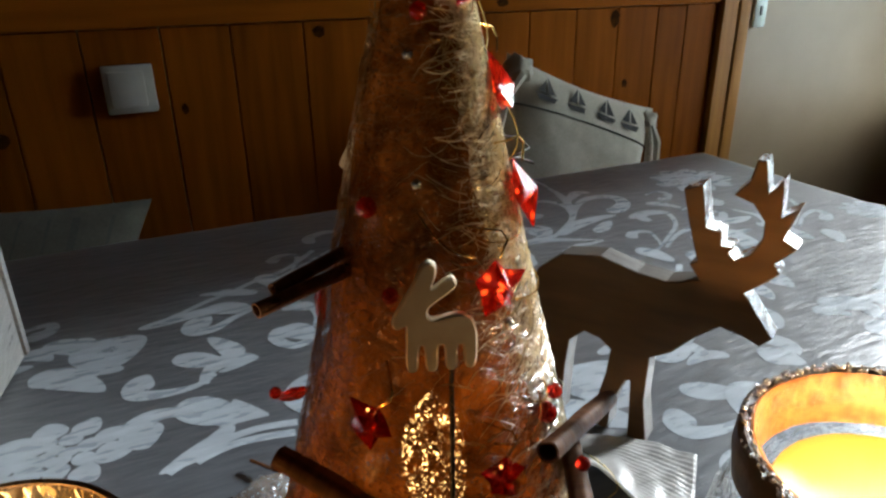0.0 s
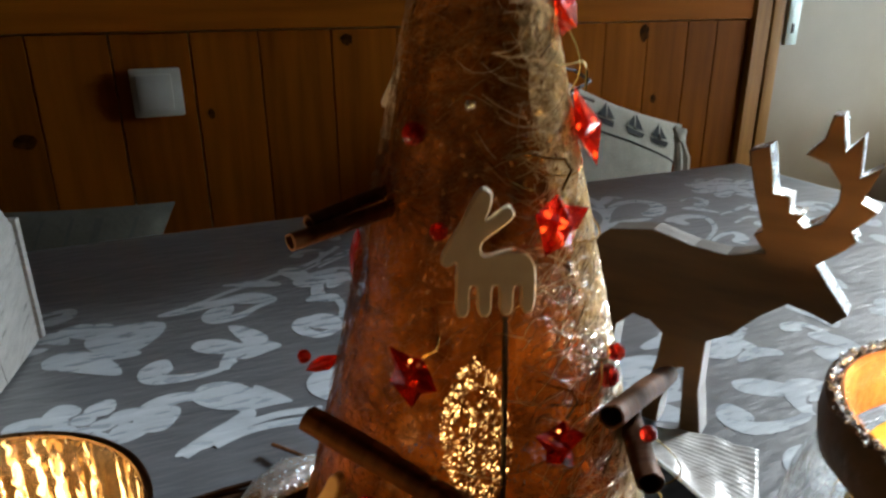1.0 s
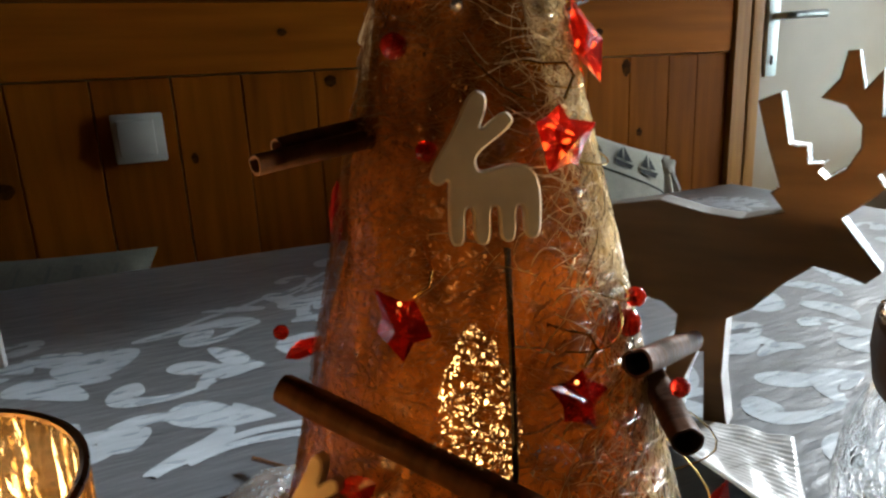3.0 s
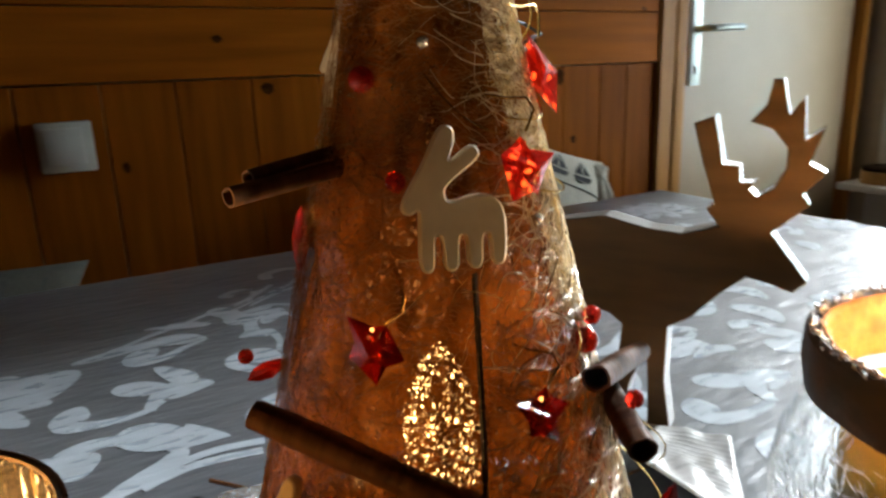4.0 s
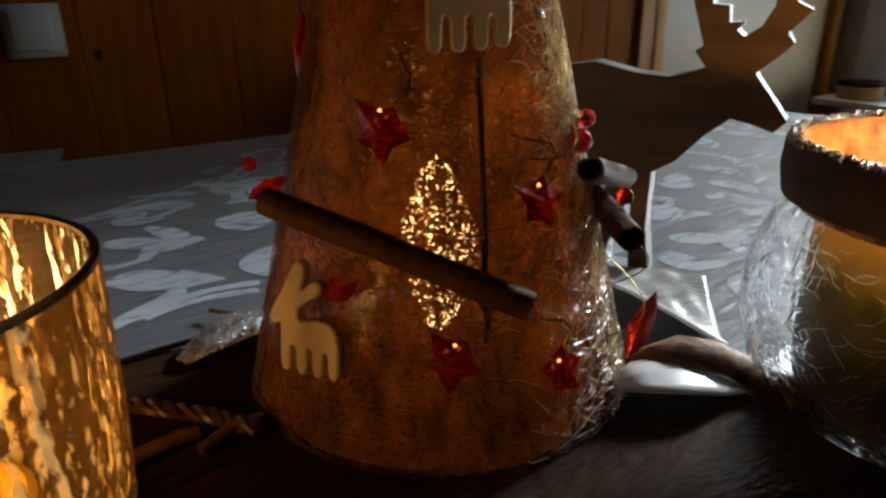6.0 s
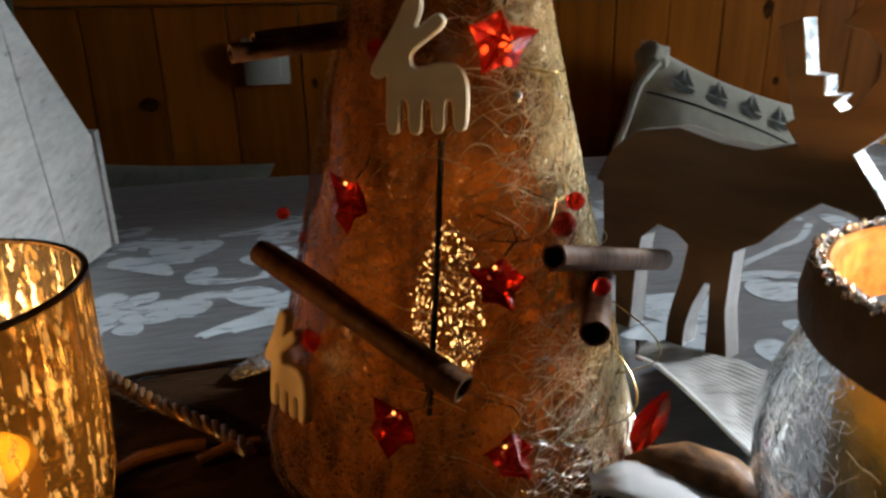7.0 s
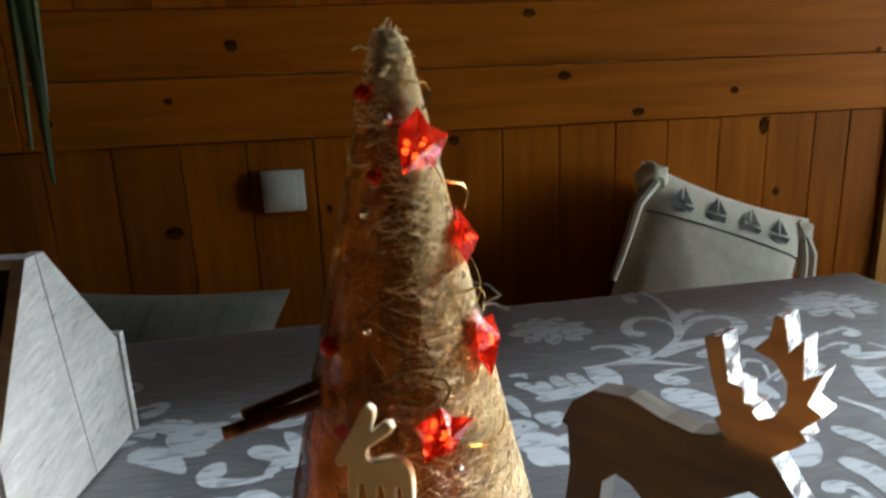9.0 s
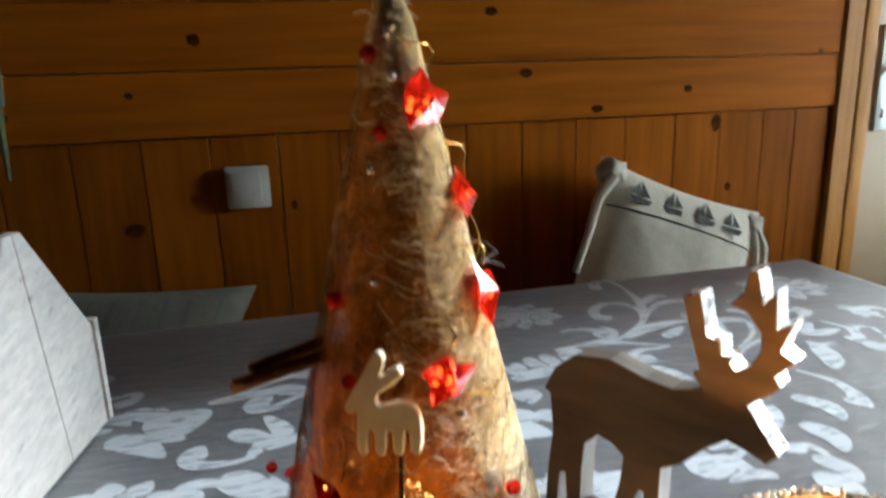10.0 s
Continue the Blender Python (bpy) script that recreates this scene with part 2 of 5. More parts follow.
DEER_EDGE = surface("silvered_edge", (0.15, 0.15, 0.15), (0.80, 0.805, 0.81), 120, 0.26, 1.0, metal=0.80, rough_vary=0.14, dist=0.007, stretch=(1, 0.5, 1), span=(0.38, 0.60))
# leg and back edges coloured darker so they look dimmer than the antlers
TONED_EDGE = surface("toned_board_edge", (0.048, 0.039, 0.029), (0.115, 0.102, 0.083), 70, 0.42, 0.5, stretch=(0.5, 2.5, 0.5), dist=0.002)
BOX_WHITE = surface("whitewashed_rough_wood", (0.23, 0.226, 0.215), (0.40, 0.392, 0.37), 130, 0.36, 0.9, stretch=(0.38, 1, 1.7), rough_vary=0.22, dist=0.0045, rot=(0, 14, 0), spec=1.0, span=(0.30, 0.62), detail=8)
# darkness of the open crate put into its inner and front boards
BOX_INNER = surface("darkened_box_wood", (0.014, 0.010, 0.010), (0.034, 0.025, 0.024), 30, 0.5, 0.2, stretch=(0.3, 3, 3))
SISAL = see_through(surface("sisal_fibre", (0.15, 0.058, 0.012), (0.42, 0.20, 0.058), 60, 0.30, 0.0, spec=0.7), 0.28)
# straw coloured pale so the cone's window side looks sunlit
LIT_STRAW = see_through(surface("sunlit_sisal_straw", (0.68, 0.54, 0.30), (0.98, 0.92, 0.74), 60, 0.24, 0.0, spec=1.0), 0.40)
LIT_STRAW_MAT = gaps(surface("sunlit_matted_straw", (0.40, 0.27, 0.11), (0.95, 0.85, 0.60), 260, 0.30, 1.0, stretch=(1, 1, 2.2), dist=0.005, spec=1.0, span=(0.36, 0.60)), 160, 0.60, (1, 1, 1.6), 0.03)
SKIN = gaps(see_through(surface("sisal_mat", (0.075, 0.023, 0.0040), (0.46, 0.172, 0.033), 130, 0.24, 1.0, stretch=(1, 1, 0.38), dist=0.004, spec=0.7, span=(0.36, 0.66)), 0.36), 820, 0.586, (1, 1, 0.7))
GLINT_THREAD = surface("pale_glint_thread", (0.82, 0.77, 0.64), (0.97, 0.93, 0.84), 80, 0.15, 0.0, metal=0.9)
GOLD_WIRE = surface("gold_wire", (0.75, 0.5, 0.14), (0.95, 0.72, 0.3), 80, 0.22, 0.0, metal=1.0)
DARK_WIRE = surface("dark_wire", (0.02, 0.013, 0.008), (0.05, 0.03, 0.02), 80, 0.5, 0.0)
RED = surface("red_acrylic", (0.80, 0.012, 0.006), (0.95, 0.05, 0.018), 60, 0.10, 0.25, rough_vary=0.06, spec=0.9, trans=0.85, dist=0.003)
CINNAMON = surface("cinnamon_bark", (0.055, 0.020, 0.007), (0.21, 0.085, 0.030), 60, 0.6, 0.8, stretch=(0.3, 0.3, 3), dist=0.003, spec=0.25)
FIGURE = surface("cream_felt_wood", (0.70, 0.575, 0.39), (0.83, 0.72, 0.53), 120, 0.7, 0.2)
WAX = see_through(surface("yellow_wax", (0.60, 0.34, 0.025), (0.74, 0.46, 0.05), 20, 0.4, 0.05), 0.35)
LIT_WAX = flame_lit_wax("flame_lit_candle_wax")
BAND = surface("rusty_rim_band", (0.025, 0.014, 0.008), (0.10, 0.055, 0.03), 90, 0.55, 0.7, rough_vary=0.2, dist=0.003)
GLITTER = surface("silver_glitter", (0.35, 0.34, 0.33), (0.9, 0.88, 0.85), 420, 0.25, 1.0, metal=0.8, dist=0.003)
COPPER = surface("gilded_inner_rim", (0.09, 0.028, 0.008), (0.56, 0.24, 0.070), 120, 0.42, 0.9, metal=0.3, dist=0.003)
RIM_BROWN = surface("brown_glass_rim", (0.055, 0.026, 0.008), (0.13, 0.065, 0.02), 80, 0.3, 0.3)
CRACKLE = glass("crackle_glass", (0.97, 0.98, 0.98), 0.02, 1.25, 0.17, 130)
CRACK_LINE = see_through(surface("glass_crack", (0.70, 0.72, 0.74), (0.92, 0.93, 0.94), 90, 0.15, 0.0, spec=1.0), 0.5)
AMBER = mercury("mercury_gold_glass", (0.075, 0.040, 0.010), (1.0, 0.80, 0.46))
CLEAR = glass("clear_glass", (0.96, 0.97, 0.97), 0.01, 1.45)
PANE = glass("window_pane", (1, 1, 1), 0.0, 1.02)
MAT_BROWN = surface("brown_satin", (0.011, 0.006, 0.003), (0.036, 0.018, 0.009), 130, 0.52, 0.8, stretch=(1, 3, 1), dist=0.003, spec=0.02)
LEAF_BROWN = see_through(surface("dry_leaf", (0.045, 0.018, 0.007), (0.30, 0.14, 0.05), 110, 0.6, 0.8, spec=0.3, dist=0.003, span=(0.40, 0.60)), 0.2)
SHELL_WHITE = see_through(surface("pearl_petal", (0.70, 0.71, 0.72), (0.90, 0.91, 0.92), 40, 0.25, 0.3, spec=0.8), 0.25)
RIBBON = see_through(surface("ribbed_organza", (0.34, 0.33, 0.31), (0.62, 0.62, 0.61), 70, 0.30, 0.6, stretch=(0.6, 2.5, 1), dist=0.002, spec=0.8), 0.30)
CORD_BROWN = surface("brown_cord", (0.030, 0.013, 0.005), (0.11, 0.05, 0.018), 160, 0.35, 0.5, spec=0.6)
CORD_GOLD = surface("gold_cord", (0.12, 0.055, 0.016), (0.26, 0.13, 0.04), 160, 0.30, 0.5, metal=0.5)
TWIG = surface("glossy_twig", (0.050, 0.019, 0.006), (0.20, 0.085, 0.030), 90, 0.22, 0.4, spec=0.9)
PLANT = surface("plant_leaf", (0.030, 0.044, 0.013), (0.075, 0.095, 0.034), 30, 0.5, 0.1, stretch=(3, 3, 0.3))
# timber coloured near white to stand in for the glare outside
TRELLIS = surface("glare_paled_post", (0.72, 0.75, 0.80), (0.85, 0.88, 0.92), 20, 0.8, 0.2)
BUSH = see_through(surface("garden_leaf", (0.10, 0.20, 0.06), (0.20, 0.36, 0.12), 20, 0.5, 0.1, vary=0.2), 0.5)
BOX_ROUND = surface("honey_wood_box", (0.36, 0.19, 0.06), (0.52, 0.30, 0.11), 22, 0.45, 0.1, stretch=(1, 1, 4))
LED_GLOW = foil_glow("lit_gold_foil", (1.0, 0.56, 0.17), CONE_GLOW)
STAR_GLINT = glowing("star_glint", (1.0, 0.36, 0.08), STAR_GLOW)
FLAME = glowing("candle_flame", (1.0, 0.64, 0.26), FLAME_GLOW)
OUTSIDE = glowing("bright_overcast_garden", (0.76, 0.91, 1.0), BACKDROP_GLOW)


# ---- mesh helpers ----
def thing(name, label, category, at=None, group="", kind=""):
    ob = new(name)
    ob.empty_display_size = 0.05
    if at is not None:
        ob.matrix_world = at
    return tagged(ob, label, category, group, kind)


def part(name, bm, material, parent=None, label="", m=None, smooth=True):
    """Links a bmesh as one mesh object under a thing or a part."""
    me = bpy.data.meshes.new(name)
    bmesh.ops.recalc_face_normals(bm, faces=bm.faces)
    bm.to_mesh(me)
    bm.free()
    me.materials.append(material)
    if smooth:
        me.shade_smooth()
        me.set_sharp_from_angle(angle=radians(38))
    ob = new(name, me)
    if parent is not None:
        ob.parent = parent
    if m is not None:
        ob.matrix_local = m
    if label:
        ob["label"] = label
    return ob


def box(size, at=(0, 0, 0), bevel=0.0, bm=None, turn=None):
    """A bevelled block of that size whose centre is at."""
    bm = bm or bmesh.new()
    got = bmesh.ops.create_cube(bm, size=1.0)
    vs = got["verts"]
    bmesh.ops.scale(bm, vec=size, verts=vs)
    if bevel:
        es = list({e for v in vs for e in v.link_edges})
        vs = list({v for f in bmesh.ops.bevel(bm, geom=es, offset=bevel, segments=2, affect="EDGES", profile=0.6)["faces"] for v in f.verts} | {v for v in vs if v.is_valid})
    if turn is not None:
        bmesh.ops.transform(bm, matrix=turn, verts=vs)
    bmesh.ops.translate(bm, vec=at, verts=vs)
    return bm


def lathe(profile, seg=48, wobble=0.0, close=False, ribs=0):
    """A turned form from (radius, height) pairs; wobble roughens the radius."""
    bm = bmesh.new()
    rings = []
    for i, (r, z) in enumerate(profile):
        ring = []
        for k in range(seg):
            a = 2 * math.pi * k / seg
            rr = r * (1 + wobble * noise.noise((3 * math.cos(a), 3 * math.sin(a), z * 60)))
            rr -= 0.0009 * (0.5 + 0.5 * math.cos(ribs * a)) if ribs else 0
            ring.append(bm.verts.new((rr * math.cos(a), rr * math.sin(a), z)))
        rings.append(ring)
    pairs = list(zip(rings, rings[1:])) + ([(rings[-1], rings[0])] if close else [])
    for a, b in pairs:
        for k in range(seg):
            bm.faces.new((a[k], a[(k + 1) % seg], b[(k + 1) % seg], b[k]))
    if not close:
        for ring in (rings[0], rings[-1]):
            if ring[0].co.xy.length > 1e-5:
                bm.faces.new(ring)
    return bm


def tube(points, radius, seg=8, bm=None, taper=None):
    """A round tube along points; taper gives a factor from 0 to 1 along it."""
    bm = bm or bmesh.new()
    pts = [Vector(p) for p in points]
    rings = []
    side = Vector((0.31, 0.52, 0.79))
    for i, p in enumerate(pts):
        d = (pts[min(i + 1, len(pts) - 1)] - pts[max(i - 1, 0)]).normalized()
        x = (side - d * side.dot(d)).normalized()
        side = x
        y = d.cross(x)
        r = radius * (taper(i / (len(pts) - 1)) if taper else 1)
        rings.append([bm.verts.new(p + r * (math.cos(2 * math.pi * k / seg) * x + math.sin(2 * math.pi * k / seg) * y)) for k in range(seg)])
    for a, b in zip(rings, rings[1:]):
        for k in range(seg):
            bm.faces.new((a[k], a[(k + 1) % seg], b[(k + 1) % seg], b[k]))
    bm.faces.new(rings[0]), bm.faces.new(rings[-1])
    return bm


def cut_out(outline, thick, bevel=0.0006):
    """A board sawn along an outline in x, z; its front lies at y = 0 and its back at y = thick."""
    bm = bmesh.new()
    front = [bm.verts.new((x, 0, z)) for x, z in outline]
    face = bm.faces.new(front)
    made = bmesh.ops.extrude_face_region(bm, geom=[face])
    back = [v for v in made["geom"] if isinstance(v, bmesh.types.BMVert)]
    bmesh.ops.translate(bm, vec=(0, thick, 0), verts=back)
    if bevel:
        rim = [e for e in bm.edges if abs(e.verts[0].co.y - e.verts[1].co.y) < 1e-7]
        bmesh.ops.bevel(bm, geom=rim, offset=bevel, segments=1, affect="EDGES")
    bmesh.ops.triangulate(bm, faces=[f for f in bm.faces if len(f.verts) > 4])
    return bm


def rounded(outline, steps=3):
    """Rounds an outline's corners (Chaikin)."""
    for _ in range(steps):
        out = []
        for (ax, az), (bx, bz) in zip(outline, outline[1:] + outline[:1]):
            out += [(0.78 * ax + 0.22 * bx, 0.78 * az + 0.22 * bz), (0.22 * ax + 0.78 * bx, 0.22 * az + 0.78 * bz)]
        outline = out
    return outline


# ---- the room ----
FLOOR_Z, CEIL_Z, WALL_Y, EAST_X, WEST_X, SOUTH_Y = -0.76, 1.62, 1.40, 2.30, -1.70, -1.90
# unseen floor, ceiling and far walls, kept dark to hold down bounced light
floor = part("floor", box((4.24, 3.52, 0.1), (0.30, -0.24, FLOOR_Z - 0.05)), FLOOR)
tagged(floor, "unseen floor of the room, kept dark", "floor", kind="structure")
ceiling = part("ceiling", box((4.24, 3.52, 0.1), (0.30, -0.24, CEIL_Z + 0.05)), CEILING)
tagged(ceiling, "unseen ceiling of the room, kept dark", "ceiling", kind="structure")
wall_west = part("wall_west", box((0.12, 3.6, 2.4), (WEST_X - 0.06, -0.2, 0.43)), UNSEEN_DARK)
tagged(wall_west, "unseen wall beside the table, kept dark", "wall", kind="structure")
wall_south = part("wall_south", box((4.2, 0.12, 2.4), (0.32, SOUTH_Y - 0.06, 0.43)), UNSEEN_DARK)
tagged(wall_south, "unseen wall across the room, kept dark", "wall", kind="structure")

# east wall: a deep window recess between plain piers
WIN_Y0, WIN_Y1, WIN_Z0, WIN_Z1, THICK = 0.50, 1.333, -0.200, 1.50, 0.16
bm = bmesh.new()
ex = EAST_X + THICK / 2
box((THICK, WALL_Y + 0.14 - WIN_Y1, 2.4), (ex, (WALL_Y + 0.14 + WIN_Y1) / 2, 0.43), 0.006, bm)
box((THICK, WIN_Y0 - SOUTH_Y, 2.4), (ex, (WIN_Y0 + SOUTH_Y) / 2, 0.43), 0.006, bm)
box((THICK, WIN_Y1 - WIN_Y0, WIN_Z0 - FLOOR_Z), (ex, (WIN_Y0 + WIN_Y1) / 2, (WIN_Z0 + FLOOR_Z) / 2), 0.0, bm)
box((THICK, WIN_Y1 - WIN_Y0, CEIL_Z - WIN_Z1), (ex, (WIN_Y0 + WIN_Y1) / 2, (CEIL_Z + WIN_Z1) / 2), 0.0, bm)
wall_east = part("wall_east", bm, PLASTER, smooth=False)
tagged(wall_east, "pale beige plastered wall with a window recess", "wall", kind="structure")

# window in its recess
window = thing("window_1", "white plastic window in a pale plastered wall", "window", kind="structure")
wx, fw = EAST_X + 0.034, 0.112
bm = bmesh.new()
for y in (WIN_Y1 - fw / 2, WIN_Y0 + fw / 2):
    box((0.06, fw, WIN_Z1 - WIN_Z0 - 0.02), (wx, y, (WIN_Z0 + WIN_Z1) / 2), 0.006, bm)
part("window_frame", bm, PVC, window)
bm = bmesh.new()
for z in (WIN_Z0 + 0.045, WIN_Z1 - 0.045):
    box((0.056, WIN_Y1 - WIN_Y0 - 0.004, 0.09), (wx, (WIN_Y0 + WIN_Y1) / 2, z), 0.006, bm)
part("window_rail", bm, PVC, window)
bm = bmesh.new()
for y in (WIN_Y1 - fw - 0.004, WIN_Y0 + fw + 0.004):
    box((0.02, 0.008, WIN_Z1 - WIN_Z0 - 0.18), (wx - 0.026, y, (WIN_Z0 + WIN_Z1) / 2), 0.002, bm)
box((0.02, WIN_Y1 - WIN_Y0 - 2 * fw - 0.018, 0.007), (wx - 0.026, (WIN_Y0 + WIN_Y1) / 2, WIN_Z0 + 0.095), 0.002, bm)
part("window_gasket", bm, DARK_WIRE, window, "thin dark rubber gasket")
for y0, y1 in ((WIN_Y0 + fw, WIN_Y1 - fw),):
    pane = part("pane", box((0.006, y1 - y0, WIN_Z1 - WIN_Z0 - 0.18), (wx, (y0 + y1) / 2, (WIN_Z0 + WIN_Z1) / 2)), PANE, window)
    pane.visible_shadow = False
part("sill_apron", box((0.012, WIN_Y1 - WIN_Y0 + 0.03, 0.16), (EAST_X - 0.0075, (WIN_Y0 + WIN_Y1) / 2, WIN_Z0 - 0.082), 0.002), PVC, window, "white board under the sill")
part("window_sill", box((0.17, WIN_Y1 - WIN_Y0 + 0.05, 0.022), (EAST_X - 0.082, (WIN_Y0 + WIN_Y1) / 2, WIN_Z0 + 0.012), 0.006), PVC, window, "white window sill board")

# panelled north wall: upright boards under two level rails, upright boards above
wall_north = part("wall_north", box((4.24, 0.1, 2.4), (0.36, WALL_Y + 0.085, 0.43)), PLASTER)
tagged(wall_north, "knotty honey-brown pine panelling with level rails", "wall", kind="structure")
RAIL0, RAIL1, RAIL2 = 0.210, 0.329, 0.448


def plank(x0, x1, z0, z1, y, material, name="plank"):
    gap = 0.0016
    bm = box((x1 - x0 - gap, 0.018, z1 - z0 - gap), (0, 0, 0), 0.0022)
    return part(name, bm, material, wall_north, m=pose((x0 + x1) / 2, y + 0.009, (z0 + z1) / 2), smooth=False)


low = [-0.027 - 0.12 * k for k in range(14, 0, -1)] + [-0.027, 0.098, 0.214, 0.345, 0.473, 0.594, 0.716, 0.832, 0.952, 1.066, 1.179, 1.265, 1.366]
for a, b in zip(low, low[1:]):
    plank(a, b, FLOOR_Z, RAIL0, WALL_Y, PINE_UP)
high = [-0.033 - 0.128 * k for k in range(13, 0, -1)] + [-0.033, 0.093, 0.223, 0.352, 0.481, 0.597, 0.723, 0.840, 0.961, 1.072, 1.187, 1.290, 1.366]
for a, b in zip(high, high[1:]):
    plank(a, b, RAIL2, CEIL_Z, WALL_Y, PINE_UP)
for z0, z1 in ((RAIL0, RAIL1), (RAIL1, RAIL2)):
    plank(-1.70, -0.41, z0, z1, WALL_Y - 0.006, PINE_FLAT, "rail_board")
    plank(-0.41, 1.366, z0, z1, WALL_Y - 0.006, PINE_FLAT, "rail_board")
plank(1.369, 1.418, FLOOR_Z, CEIL_Z, WALL_Y - 0.012, TRIM, "corner_post")


def knot(x, z, w, h, y):
    """A dark oval knot let into a board, a hair proud of it."""
    bm = bmesh.new()
    rim = []
    for k in range(18):
        a = 2 * math.pi * k / 18
        f = 1 + 0.28 * noise.noise((2 * math.cos(a) + x * 9, 2 * math.sin(a) + z * 9, 0))
        rim.append(bm.verts.new((w * f * math.cos(a), 0, h * f * math.sin(a))))
    mid = bm.verts.new((0, -0.0008, 0))
    for k in range(18):
        bm.faces.new((mid, rim[k], rim[(k + 1) % 18]))
    return part("knot", bm, KNOT, wall_north, m=pose(x, y - 0.0006, z))


RY, BY = WALL_Y - 0.006, WALL_Y
for x, z, w, h, y in (
    (0.529, 0.427, 0.013, 0.009, RY), (0.602, 0.307, 0.013, 0.009, RY), (0.762, 0.229, 0.014, 0.008, RY), (0.976, 0.263, 0.010, 0.008, RY),
    (-0.032, 0.383, 0.012, 0.010, RY), (-0.153, 0.289, 0.007, 0.006, RY), (-0.364, 0.258, 0.012, 0.010, RY), (0.292, 0.277, 0.008, 0.007, RY),
    (1.056, 0.186, 0.013, 0.018, BY), (-0.176, 0.043, 0.017, 0.013, BY), (1.097, 0.039, 0.008, 0.010, BY), (0.374, 0.190, 0.012, 0.010, BY),
    (-0.52, 0.38, 0.012, 0.009, RY), (1.31, 0.335, 0.007, 0.006, RY), (0.12, 0.07, 0.006, 0.009, BY),
):
    knot(x, z, w, h, y)

# light switch on the panelling
switch = thing("light_switch", "square cream plastic light switch on the pine panelling", "switch", pose(0.036, WALL_Y - 0.001, 0.112))
part("backplate", box((0.081, 0.010, 0.081), (0, -0.005, 0), 0.004), SWITCH, switch)
part("rocker", box((0.058, 0.008, 0.060), (-0.004, -0.0125, 0.001), 0.0035), SWITCH, switch)

# door beside the panelling
door = thing("door_1", "closed smooth beige door with a steel lever handle", "door", kind="structure")
DY, DX0, DX1 = 1.43, 1.459, 2.235
part("door_frame", box((0.036, 0.05, 2.03), (1.439, DY - 0.02, FLOOR_Z + 1.016), 0.003), TRIM, door, "honey-coloured wooden door frame")
part("door_frame", box((0.028, 0.05, 2.03), (DX1 + 0.016, DY - 0.02, FLOOR_Z + 1.016), 0.003), TRIM, door, "light wooden door frame")
part("door_leaf", box((DX1 - DX0 - 0.004, 0.014, 2.02), ((DX0 + DX1) / 2, DY - 0.004, FLOOR_Z + 1.012), 0.003), DOOR, door, smooth=False)
HX = 1.520
handle = part("door_handle", box((0.040, 0.008, 0.245), (HX, DY - 0.0155, 0.268), 0.003), STEEL, door, "long steel door plate with keyhole")
hy = DY - 0.068
bm = tube([(HX, DY - 0.016, 0.289), (HX, hy + 0.006, 0.289), (HX + 0.008, hy, 0.289), (HX + 0.07, hy, 0.291), (HX + 0.125, hy + 0.004, 0.292)], 0.0085, 10)
part("lever", bm, STEEL, handle, "round steel lever")
part("keyhole", box((0.008, 0.003, 0.022), (HX, DY - 0.0202, 0.185), 0.001), DARK_WIRE, handle, "dark keyhole slot")

# outside the window: bright overcast garden with a timber pergola and shrubs
bm = bmesh.new()
arc = [(bm.verts.new((1.7 + 9 * math.cos(a), 0.5 + 9 * math.sin(a), -1.4)), bm.verts.new((1.7 + 9 * math.cos(a), 0.5 + 9 * math.sin(a), 3.3)))
       for a in [radians(-88 + 176 * k / 32) for k in range(33)]]
for (p, q), (r, s) in zip(arc, arc[1:]):
    bm.faces.new((p, r, s, q))
backdrop = part("backdrop", bm, OUTSIDE)
tagged(backdrop, "bright hazy garden light behind the window", "backdrop", kind="structure")
ground = part("ground", box((9.5, 14, 0.1), (6.4, 1.5, -1.3)), BUSH)
tagged(ground, "green lawn outside the window", "ground", kind="structure")
pergola = thing("pergola", "weathered timber pergola, whitened for glare, standing in the garden", "pergola", pose(5.0, 2.0, -1.25))
for y in (-1.3, -0.36, 0.05, 0.75):
    part("post", box((0.06, 0.06, 2.3), (0, y, 1.15), 0.005), TRELLIS, pergola)
for z in (0.75, 1.23, 1.46, 2.2):
    part("beam", box((0.04, 2.9, 0.04), (-0.06, -0.2, z), 0.005), TRELLIS, pergola)
for y0, y1 in ((-0.02, -0.33), (-0.42, -0.78)):
    part("brace", tube([(-0.02, y0, 1.17), (-0.02, y1, 0.89)], 0.022, 6), TRELLIS, pergola)


